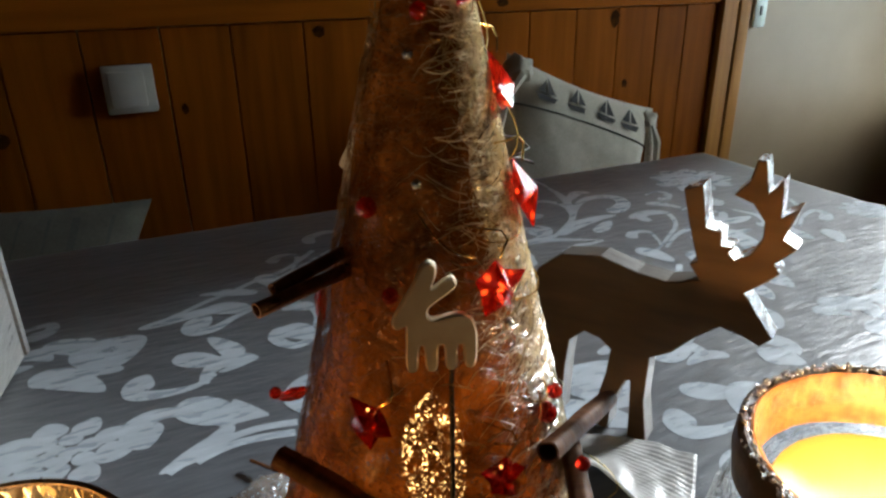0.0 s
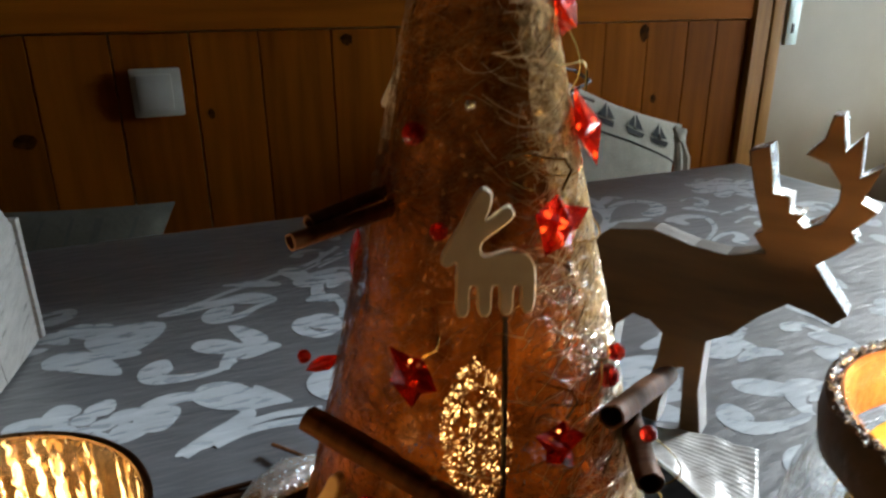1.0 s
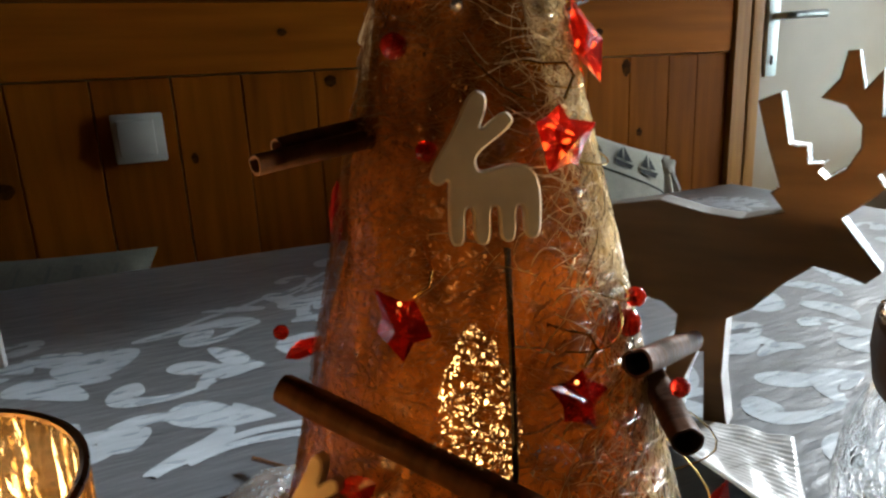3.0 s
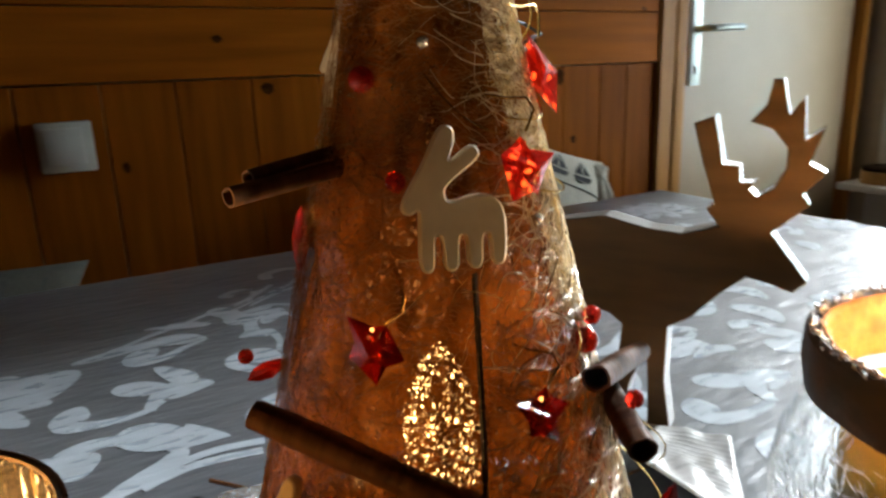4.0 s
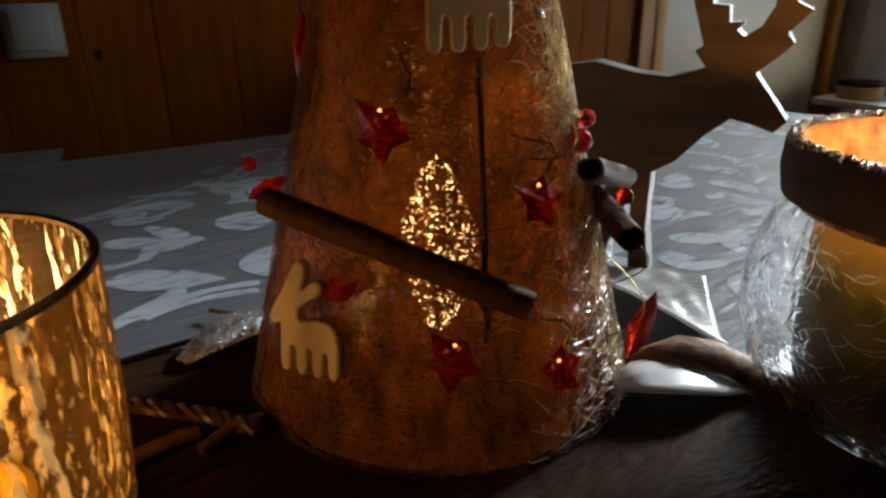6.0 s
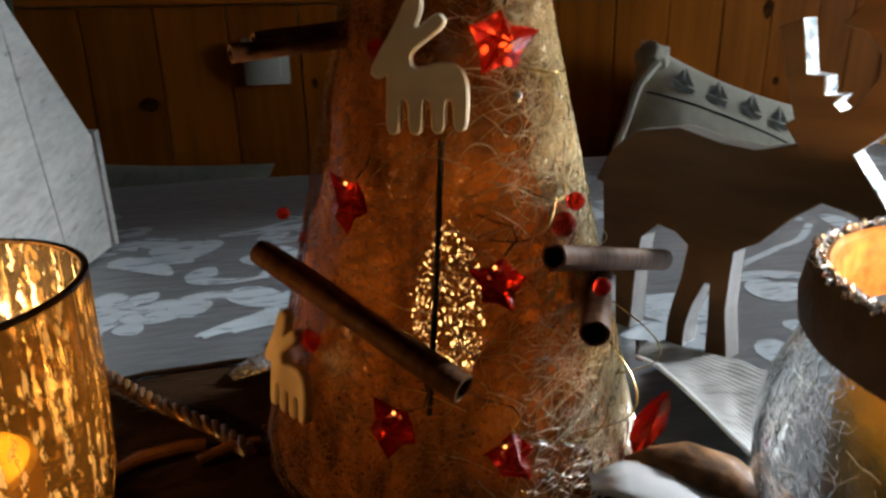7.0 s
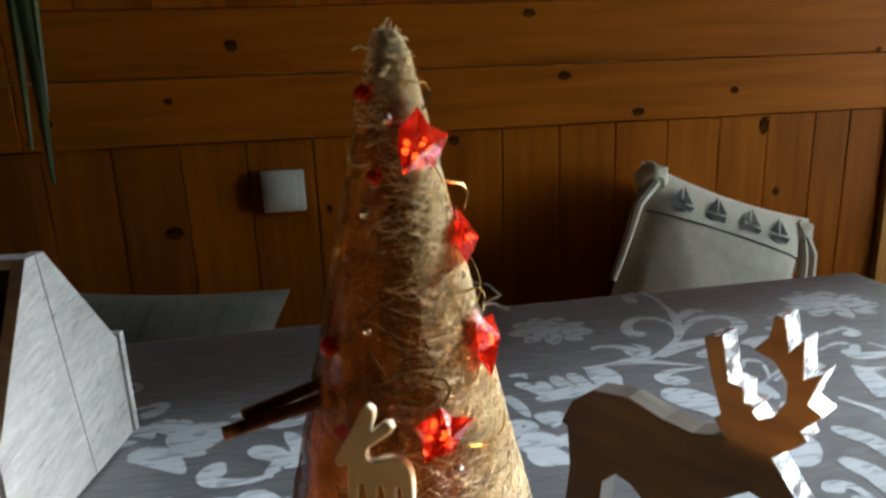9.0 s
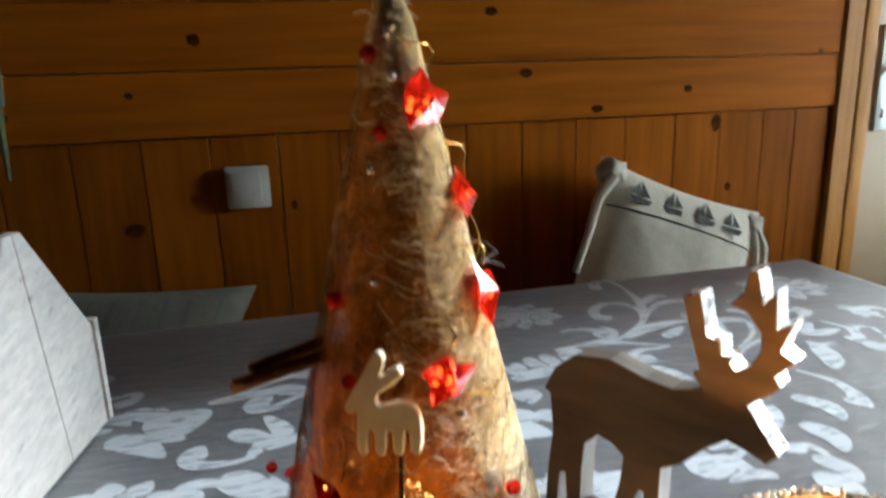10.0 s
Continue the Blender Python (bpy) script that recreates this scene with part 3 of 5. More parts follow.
def shrub(at, spread, count, seed, label):
    """A loose clump of small folded leaves on thin twigs."""
    rnd = random.Random(seed)
    ob = thing("shrub", label, "shrub", at)
    bm, tw = bmesh.new(), bmesh.new()
    for _ in range(14):
        tip = Vector((rnd.gauss(0, spread[0]), rnd.gauss(0, spread[1]), spread[2] * rnd.uniform(0.5, 1)))
        tube([(0, 0, 0), tip * 0.5 + Vector((0, 0, 0.1)), tip], 0.012, 5, tw, lambda s: 1 - 0.7 * s)
    for _ in range(count):
        p = Vector((rnd.gauss(0, spread[0]), rnd.gauss(0, spread[1]), spread[2] * rnd.random() ** 0.8))
        m = Matrix.Translation(p) @ Euler([rnd.uniform(0, 6.3) for _ in range(3)]).to_matrix().to_4x4()
        s = rnd.uniform(0.018, 0.042)
        q = [bm.verts.new(m @ Vector(c)) for c in ((0, -s, 0), (s * 0.5, 0, s * 0.15), (0, s, 0), (-s * 0.5, 0, s * 0.15))]
        bm.faces.new((q[0], q[1], q[2])), bm.faces.new((q[0], q[2], q[3]))
    part("twigs", tw, TRIM_DARK, ob)
    part("foliage", bm, BUSH, ob, smooth=False)
    return ob


shrub(pose(4.85, 2.34, -1.25), (0.10, 0.09, 2.2), 900, 4, "leafy green shrub climbing beside the window")
shrub(pose(6.4, 2.0, -1.25), (0.3, 0.9, 1.5), 1100, 5, "low green shrub behind the garden pergola")

# ---- bench and cushions behind the table ----
bench = thing("bench", "plain pine corner bench along the panelled wall", "bench", pose(-0.12, 1.17, FLOOR_Z))
part("seat", box((2.9, 0.44, 0.03), (-0.18, 0, 0.385), 0.006), TRIM, bench)
part("apron", box((2.86, 0.03, 0.36), (-0.18, -0.17, 0.185), 0.004), TRIM, bench)


def pillow_at(u, v, side, w, h, d, seed, lean):
    """A point on a stuffed square: thick in the middle, pinched at the edges, leaning sideways."""
    fat = (max(0, 1 - abs(u) ** 3.2) * max(0, 1 - abs(v) ** 3.2)) ** 0.55
    pinch = 1 - 0.07 * (u * u * (1 - v * v) + v * v * (1 - u * u))
    wr = 0.006 * noise.noise((u * 2.4 + seed, v * 2.4, side)) + 0.0022 * noise.noise((u * 7 + seed, v * 6, side))
    return Vector((u * w / 2 * pinch + lean * v * h / 2, side * (d / 2 + wr) * fat, v * h / 2 * pinch))


def pillow_mesh(w, h, d, seed=0.0, lean=0.0):
    bm = bmesh.new()
    n = 34
    grid = {}
    for side in (-1, 1):
        for i in range(n + 1):
            for k in range(n + 1):
                u, v = 2 * i / n - 1, 2 * k / n - 1
                if side == 1 and (i in (0, n) or k in (0, n)):
                    grid[side, i, k] = grid[-1, i, k]
                    continue
                grid[side, i, k] = bm.verts.new(pillow_at(u, v, side, w, h, d, seed, lean))
        for i in range(n):
            for k in range(n):
                q = [grid[side, i, k], grid[side, i + 1, k], grid[side, i + 1, k + 1], grid[side, i, k + 1]]
                bm.faces.new(q if side == 1 else q[::-1])
    return bm


def frame_of(origin, e1, e2):
    """A frame with x along e1, z against e2 and y away from the viewer."""
    x = Vector(e1).normalized()
    z = -(Vector(e2) - x * Vector(e2).dot(x)).normalized()
    y = z.cross(x)
    m = Matrix((x, y, z)).transposed().to_4x4()
    m.translation = origin
    return m


def ship(s, flip=1):
    """A little sailing ship as printed on the cushion: hull and two sails."""
    bm = bmesh.new()
    for poly in (((-0.5, 0), (0.5, 0.05), (0.34, -0.2), (-0.34, -0.2)), ((-0.02, 0.08), (-0.02, 0.7), (-0.42, 0.1)), ((0.05, 0.1), (0.05, 0.62), (0.40, 0.14))):
        bm.faces.new([bm.verts.new((x * s * flip, 0, z * s)) for x, z in poly])
    return bm


W1 = 0.43
cush = thing("cushion", "cream canvas cushion with a band of printed sailing ships", "cushion",
             frame_of((0.884, 1.315, -0.140), (0.935, 0.0, -0.355), (-0.33, -0.22, -0.92)))
part("cover", pillow_mesh(W1, W1, 0.125, 3.1), CUSHION, cush)


def pillow_front(u, v):
    return pillow_at(u, v, -1, W1, W1, 0.125, 3.1, 0.0) - Vector((0, 0.0012, 0))


for k, u in enumerate((-0.62, -0.22, 0.16, 0.52)):
    p = pillow_front(u, 0.70)
    part("printed_ship", ship(0.058, 1 if k % 2 else -1), SHIP, cush, "dark grey printed sailing ship", Matrix.Translation(p - Vector((0, 0.0022, 0))) @ pose(0, 0, 0, -16))
bm = bmesh.new()
tube([pillow_front(u / 10, 0.56) + Vector((0, 0.001, 0)) for u in range(-10, 11)], 0.0022, 6, bm)
part("seam", bm, SHIP, cush, "dark seam below the printed band")


def tied_corner(at, size, seed):
    """A gathered corner of the cover: a lumpy knot of canvas."""
    bm = bmesh.new()
    bmesh.ops.create_icosphere(bm, subdivisions=3, radius=1.0)
    for v in bm.verts:
        f = 1 + 0.28 * noise.noise(v.co * 1.9 + Vector((seed, 0, 0))) + 0.10 * noise.noise(v.co * 5 + Vector((0, seed, 0)))
        v.co = Vector((v.co.x * size[0], v.co.y * size[1], v.co.z * size[2])) * f
    return part("knotted_corner", bm, CUSHION, cush, "gathered canvas knot at the corner", Matrix.Translation(at))


tied_corner((-0.188, -0.012, 0.186), (0.034, 0.026, 0.030), 1.7)
tied_corner((0.192, -0.012, 0.180), (0.026, 0.022, 0.024), 6.1)
bm = tube([(0.196, -0.02, 0.170), (0.222, -0.025, 0.135), (0.226, -0.03, 0.085), (0.238, -0.03, 0.040)], 0.012, 8)
tube([(0.190, -0.02, 0.165), (0.200, -0.030, 0.120), (0.204, -0.035, 0.070)], 0.010, 8, bm)
part("tie", bm, CUSHION, cush, "knotted canvas tie at the corner")
bm = tube([(-0.190, -0.03, 0.175), (-0.214, -0.03, 0.120), (-0.216, -0.03, 0.050), (-0.224, -0.03, -0.040)], 0.013, 8, None, lambda u: 1 - 0.4 * u)
part("tie", bm, CUSHION, cush, "knotted canvas tie at the corner")

W2 = 0.36
cush2 = thing("cushion", "flat cream cushion with grey-green stripes lying on the bench", "cushion",
              frame_of((-0.268, 1.235, -0.195), (0.99, 0.0, -0.10), (-0.30, -0.28, -0.90)))
LEAN2 = 0.28
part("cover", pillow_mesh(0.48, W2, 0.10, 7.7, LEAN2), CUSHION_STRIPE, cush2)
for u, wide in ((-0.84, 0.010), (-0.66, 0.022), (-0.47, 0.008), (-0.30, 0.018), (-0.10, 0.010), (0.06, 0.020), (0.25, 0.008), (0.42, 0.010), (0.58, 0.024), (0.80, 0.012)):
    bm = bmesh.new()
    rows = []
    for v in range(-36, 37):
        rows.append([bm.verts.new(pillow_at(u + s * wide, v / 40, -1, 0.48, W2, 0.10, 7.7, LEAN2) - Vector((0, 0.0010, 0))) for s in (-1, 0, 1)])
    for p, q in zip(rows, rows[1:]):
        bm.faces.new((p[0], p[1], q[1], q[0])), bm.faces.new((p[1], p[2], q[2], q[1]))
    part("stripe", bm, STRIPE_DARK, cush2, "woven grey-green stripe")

# hanging leaves of a plant on the panelling
plant = thing("hanging_plant", "long drooping green leaves hanging against the panelling", "plant", pose(-0.352, 1.33, 0.52))
for k, (dx, ln, w) in enumerate(((0.0, 0.36, 0.011), (-0.022, 0.30, 0.009), (0.018, 0.24, 0.007))):
    bm = bmesh.new()
    rows = []
    for i in range(13):
        s = i / 12
        c = Vector((dx + 0.012 * math.sin(2.2 * s + k), -0.01 * s + 0.02 * k, 0.25 - (ln + 0.25) * s))
        ww = w * (0.35 + 0.65 * math.sin(math.pi * min(1, 0.12 + 0.9 * s)))
        rows.append((bm.verts.new(c + Vector((-ww, 0.003, 0))), bm.verts.new(c), bm.verts.new(c + Vector((ww, 0.003, 0)))))
    for a, b in zip(rows, rows[1:]):
        bm.faces.new((a[0], a[1], b[1], b[0])), bm.faces.new((a[1], a[2], b[2], b[1]))
    part("leaf", bm, PLANT, plant)
part("wall_hook", tube([(0, 0.07, 0.25), (0, 0.0, 0.262), (0, 0.0, 0.25)], 0.004, 6), STEEL, plant)

# ---- table and damask cloth ----
TX0, TX1, TY0, TY1 = -0.78, 0.915, -0.02, 0.955
table = thing("table", "wooden dining table under a damask cloth", "table", pose((TX0 + TX1) / 2, (TY0 + TY1) / 2, FLOOR_Z))
part("tabletop", box((TX1 - TX0 - 0.01, TY1 - TY0 - 0.01, 0.03), (0, 0, -FLOOR_Z - 0.021), 0.006), TRIM, table)
for sx in (-1, 1):
    for sy in (-1, 1):
        part("leg", box((0.07, 0.07, 0.72), (sx * 0.77, sy * 0.41, 0.362), 0.006), TRIM, table)


def cloth_z(x, y):
    """Soft creases of the cloth lying on the table."""
    return 0.0011 * noise.noise((x * 7, y * 11, 0.3)) + 0.0005 * noise.noise((x * 24, y * 19, 4.1)) + 0.00035 * noise.noise((x * 46 + y * 14, y * 62, 8.8)) - 0.0016


def cloth_point(x, y):
    """The cloth on the table, hanging down past its edges."""
    over_x, over_y = max(0, x - TX1, TX0 - x), max(0, y - TY1, TY0 - y)
    over = max(over_x, over_y)
    if over <= 0:
        edge = min(TX1 - x, x - TX0, TY1 - y, y - TY0)
        return Vector((x, y, cloth_z(x, y) - 0.004 * max(0, 1 - edge / 0.012) ** 2))
    px, py = min(max(x, TX0), TX1), min(max(y, TY0), TY1)
    fold = 0.012 * math.sin(34 * (px + py)) * min(1, over / 0.1)
    out = 0.004 + 0.05 * over + fold * 0.6
    dx, dy = (1 if x > TX1 else -1 if x < TX0 else 0), (1 if y > TY1 else -1 if y < TY0 else 0)
    return Vector((px + dx * out, py + dy * out, -0.006 - over))


cloth = thing("tablecloth", "grey damask tablecloth with pale scrolling leaves and flowers", "tablecloth")
nx, ny, hang = 330, 220, 0.22
bm = bmesh.new()
vs = [[bm.verts.new(cloth_point(TX0 - hang + (TX1 - TX0 + 2 * hang) * i / nx, TY0 - hang + (TY1 - TY0 + 2 * hang) * k / ny)) for k in range(ny + 1)] for i in range(nx + 1)]
for i in range(nx):
    for k in range(ny):
        bm.faces.new((vs[i][k], vs[i + 1][k], vs[i + 1][k + 1], vs[i][k + 1]))
part("cloth", bm, CLOTH, cloth)

figure = bmesh.new()
lift = [0]


def stroke(points, width, shape="leaf"):
    """A woven scroll: a band along a curve, swelling as a leaf or running as a stem."""
    lift[0] = (lift[0] + 1) % 12
    dz = 0.00016 + 0.00002 * lift[0]
    pts = [Vector(p) for p in points]
    fine = []
    for i in range(len(pts) - 1):
        p0, p1, p2, p3 = pts[max(i - 1, 0)], pts[i], pts[i + 1], pts[min(i + 2, len(pts) - 1)]
        for s in range(8):
            t = s / 8
            fine.append(0.5 * (2 * p1 + (p2 - p0) * t + (2 * p0 - 5 * p1 + 4 * p2 - p3) * t * t + (3 * p1 - p0 - 3 * p2 + p3) * t ** 3))
    fine.append(pts[-1])
    last = None
    for i, p in enumerate(fine):
        if not (TX0 + 0.01 < p.x < TX1 - 0.006 and TY0 + 0.01 < p.y < TY1 - 0.006):
            last = None
            continue
        d = (fine[min(i + 1, len(fine) - 1)] - fine[max(i - 1, 0)]).normalized()
        n = Vector((-d.y, d.x))
        s = i / (len(fine) - 1)
        if shape == "leaf":
            w = width * math.sin(math.pi * min(1, 0.05 + 0.95 * s ** 0.85)) ** 0.75
        elif shape == "head":
            w = width * (0.20 + 0.80 * s ** 1.6) * (math.sqrt(max(0.0, 1 - ((s - 0.86) / 0.145) ** 2)) if s > 0.86 else 1)
        else:
            w = width
        a, b = p + n * w, p - n * w
        row = (figure.verts.new((a.x, a.y, cloth_z(a.x, a.y) + dz + 4e-6 * i)), figure.verts.new((b.x, b.y, cloth_z(b.x, b.y) + dz + 4e-6 * i)))
        if last:
            figure.faces.new((*last, row[1], row[0]))
        last = row


def scroll_left(dx, dy):
    """Fat curls on a double stem, with a feathered leaf."""
    o = Vector((dx, dy))
    q = lambda *ps: [o + Vector(p) for p in ps]
    stroke(q((0.049, 0.592), (0.055, 0.608), (0.066, 0.618), (0.076, 0.615), (0.080, 0.605)), 0.02048, "head")
    stroke(q((0.031, 0.641), (0.043, 0.633), (0.057, 0.625), (0.068, 0.621)), 0.01152, "leaf")
    stroke(q((0.059, 0.603), (0.046, 0.593), (0.032, 0.591), (0.016, 0.592), (0.002, 0.597), (-0.001, 0.606), (0.004, 0.612), (0.014, 0.614)), 0.01408, "head")
    stroke(q((0.053, 0.530), (0.062, 0.536), (0.071, 0.541), (0.079, 0.546)), 0.02304, "head")
    stroke(q((0.059, 0.535), (0.043, 0.551), (0.027, 0.562), (0.011, 0.564), (0.001, 0.557), (0.002, 0.545), (0.014, 0.538)), 0.01792, "head")
    stroke(q((0.028, 0.571), (0.041, 0.560), (0.056, 0.545), (0.069, 0.534)), 0.01664, "leaf")
    stroke(q((0.061, 0.529), (0.047, 0.514), (0.030, 0.505), (0.011, 0.496)), 0.00896, "leaf")
    stroke(q((0.104, 0.512), (0.080, 0.516), (0.056, 0.514), (0.037, 0.508), (0.016, 0.494)), 0.00385, "stem")
    stroke(q((0.100, 0.501), (0.071, 0.506), (0.052, 0.505), (0.034, 0.498)), 0.00385, "stem")
    stroke(q((0.100, 0.698), (0.087, 0.692), (0.072, 0.680), (0.057, 0.677), (0.050, 0.685), (0.056, 0.695), (0.068, 0.693)), 0.01536, "head")
    stroke(q((0.006, 0.708), (0.037, 0.713), (0.074, 0.717), (0.108, 0.706)), 0.00768, "leaf")
    stroke(q((0.073, 0.710), (0.090, 0.711), (0.107, 0.700)), 0.00768, "leaf")
    stroke(q((-0.043, 0.662), (-0.027, 0.672), (-0.008, 0.682), (0.011, 0.693)), 0.02816, "leaf")
    stroke(q((-0.067, 0.696), (-0.058, 0.706), (-0.046, 0.695), (-0.036, 0.677)), 0.0128, "leaf")
    stroke(q((-0.046, 0.700), (-0.038, 0.701), (-0.027, 0.682)), 0.01024, "leaf")
    stroke(q((-0.083, 0.692), (-0.075, 0.699), (-0.061, 0.682)), 0.01024, "leaf")
    stroke(q((-0.044, 0.654), (-0.027, 0.651), (-0.007, 0.642)), 0.01024, "leaf")
    stroke(q((-0.076, 0.650), (-0.059, 0.652), (-0.040, 0.637), (-0.021, 0.615)), 0.01536, "leaf")
    stroke(q((0.033, 0.718), (0.076, 0.742), (0.121, 0.766), (0.157, 0.783), (0.195, 0.819)), 0.0033, "stem")
    stroke(q((0.128, 0.732), (0.149, 0.735), (0.176, 0.756)), 0.01536, "leaf")
    stroke(q((0.151, 0.643), (0.158, 0.664), (0.156, 0.687), (0.142, 0.690), (0.138, 0.682)), 0.01024, "head")
    stroke(q((0.122, 0.646), (0.136, 0.641), (0.146, 0.623)), 0.01408, "leaf")


def scroll_right(dx, dy):
    """A branching stem with round-headed curls and a toothed leaf."""
    o = Vector((dx, dy))
    q = lambda *ps: [o + Vector(p) for p in ps]
    stroke(q((0.381, 0.724), (0.421, 0.729), (0.464, 0.733), (0.510, 0.764), (0.544, 0.803), (0.577, 0.828), (0.606, 0.831), (0.622, 0.814), (0.614, 0.791), (0.590, 0.774), (0.577, 0.779)), 0.013, "head")
    stroke(q((0.463, 0.730), (0.501, 0.756), (0.526, 0.785), (0.538, 0.816), (0.533, 0.842), (0.515, 0.853), (0.491, 0.843), (0.477, 0.820), (0.479, 0.803), (0.493, 0.805)), 0.011, "head")
    stroke(q((0.531, 0.788), (0.551, 0.831), (0.562, 0.871), (0.563, 0.906)), 0.006, "leaf")
    stroke(q((0.563, 0.878), (0.565, 0.925), (0.552, 0.949), (0.532, 0.934), (0.529, 0.910)), 0.011, "head")
    stroke(q((0.557, 0.836), (0.587, 0.860), (0.604, 0.851)), 0.008, "leaf")
    stroke(q((0.475, 0.733), (0.515, 0.754), (0.546, 0.760), (0.578, 0.759)), 0.01, "leaf")
    stroke(q((0.518, 0.722), (0.539, 0.733), (0.558, 0.748)), 0.009, "leaf")
    stroke(q((0.413, 0.726), (0.447, 0.726), (0.479, 0.715), (0.508, 0.699)), 0.005, "leaf")
    stroke(q((0.510, 0.697), (0.493, 0.695), (0.473, 0.695), (0.452, 0.684), (0.457, 0.672), (0.476, 0.674)), 0.013, "head")
    stroke(q((0.408, 0.772), (0.426, 0.777), (0.444, 0.769), (0.457, 0.754), (0.448, 0.743)), 0.015, "head")
    stroke(q((0.422, 0.731), (0.449, 0.734), (0.471, 0.757), (0.461, 0.777)), 0.007, "leaf")
    stroke(q((0.393, 0.728), (0.395, 0.706), (0.396, 0.683), (0.403, 0.670)), 0.017, "leaf")
    stroke(q((0.309, 0.667), (0.339, 0.674), (0.371, 0.677), (0.400, 0.670)), 0.012, "leaf")
    stroke(q((0.343, 0.716), (0.346, 0.696), (0.357, 0.678)), 0.009, "leaf")
    stroke(q((0.362, 0.717), (0.366, 0.698), (0.374, 0.681)), 0.009, "leaf")
    stroke(q((0.325, 0.707), (0.326, 0.685), (0.332, 0.669)), 0.009, "leaf")
    stroke(q((0.298, 0.708), (0.310, 0.697), (0.318, 0.675)), 0.007, "leaf")
    stroke(q((0.297, 0.726), (0.310, 0.727), (0.313, 0.715)), 0.006, "leaf")
    stroke(q((0.664, 0.807), (0.688, 0.814), (0.698, 0.799), (0.679, 0.783), (0.671, 0.789)), 0.01, "head")
    stroke(q((0.641, 0.778), (0.660, 0.765), (0.670, 0.742)), 0.008, "leaf")
    stroke(q((0.664, 0.735), (0.698, 0.744), (0.731, 0.754), (0.733, 0.739), (0.715, 0.731)), 0.01, "head")
    stroke(q((0.585, 0.741), (0.616, 0.747), (0.640, 0.734)), 0.009, "leaf")
    stroke(q((0.434, 0.650), (0.454, 0.636), (0.468, 0.612), (0.474, 0.578)), 0.021, "leaf")
    stroke(q((0.281, 0.684), (0.288, 0.658), (0.292, 0.634)), 0.007, "leaf")
    stroke(q((0.307, 0.612), (0.321, 0.627), (0.315, 0.633), (0.298, 0.626)), 0.014, "head")
    stroke(q((0.263, 0.610), (0.280, 0.621), (0.293, 0.611)), 0.014, "leaf")
    stroke(q((0.269, 0.580), (0.289, 0.592), (0.306, 0.581)), 0.017, "leaf")
    stroke(q((0.271, 0.562), (0.288, 0.567), (0.306, 0.554)), 0.015, "leaf")
    stroke(q((0.305, 0.585), (0.317, 0.587), (0.317, 0.573)), 0.012, "leaf")
    stroke(q((0.657, 0.703), (0.689, 0.715), (0.703, 0.704), (0.686, 0.689), (0.678, 0.695)), 0.01, "head")
    stroke(q((0.674, 0.683), (0.698, 0.677), (0.726, 0.679)), 0.009, "leaf")
    stroke(q((0.660, 0.659), (0.669, 0.646), (0.691, 0.646)), 0.006, "leaf")


def scroll_fan(dx, dy):
    """Three curls that fan out of one point."""
    o = Vector((dx, dy))
    q = lambda *ps: [o + Vector(p) for p in ps]
    stroke(q((0.536, 0.640), (0.583, 0.670), (0.620, 0.698), (0.639, 0.735), (0.624, 0.750), (0.600, 0.739), (0.599, 0.720)), 0.009, "head")
    stroke(q((0.560, 0.654), (0.574, 0.691), (0.557, 0.700), (0.543, 0.686)), 0.009, "head")
    stroke(q((0.560, 0.647), (0.594, 0.669), (0.625, 0.678), (0.625, 0.661), (0.604, 0.647)), 0.01, "head")
    stroke(q((0.524, 0.657), (0.536, 0.638), (0.539, 0.610)), 0.012, "leaf")
    stroke(q((0.569, 0.625), (0.572, 0.611), (0.557, 0.588)), 0.012, "leaf")


def scroll_spray():
    """A spray of slim curls springing from one stem."""
    stroke([(0.193, 0.598), (0.196, 0.648), (0.188, 0.705), (0.171, 0.734), (0.150, 0.722), (0.145, 0.687), (0.161, 0.687)], 0.009, "head")
    stroke([(0.174, 0.560), (0.177, 0.611), (0.160, 0.632), (0.129, 0.618), (0.115, 0.636), (0.126, 0.655)], 0.009, "head")
    stroke([(0.157, 0.541), (0.143, 0.560), (0.122, 0.557), (0.110, 0.541), (0.119, 0.520), (0.137, 0.511)], 0.011, "leaf")
    stroke([(0.105, 0.698), (0.082, 0.717), (0.055, 0.712)], 0.012, "leaf")
    stroke([(0.117, 0.737), (0.092, 0.751), (0.063, 0.757)], 0.008, "leaf")
    stroke([(0.250, 0.710), (0.208, 0.726), (0.180, 0.756), (0.138, 0.747), (0.140, 0.766)], 0.008, "head")
    stroke([(0.280, 0.765), (0.235, 0.760), (0.199, 0.752)], 0.005, "leaf")
    stroke([(0.220, 0.657), (0.222, 0.721), (0.219, 0.761)], 0.004, "leaf")
    stroke([(0.081, 0.621), (0.075, 0.638), (0.061, 0.664)], 0.010, "leaf")
    stroke([(0.317, 0.866), (0.276, 0.830), (0.266, 0.791), (0.291, 0.786)], 0.008, "head")


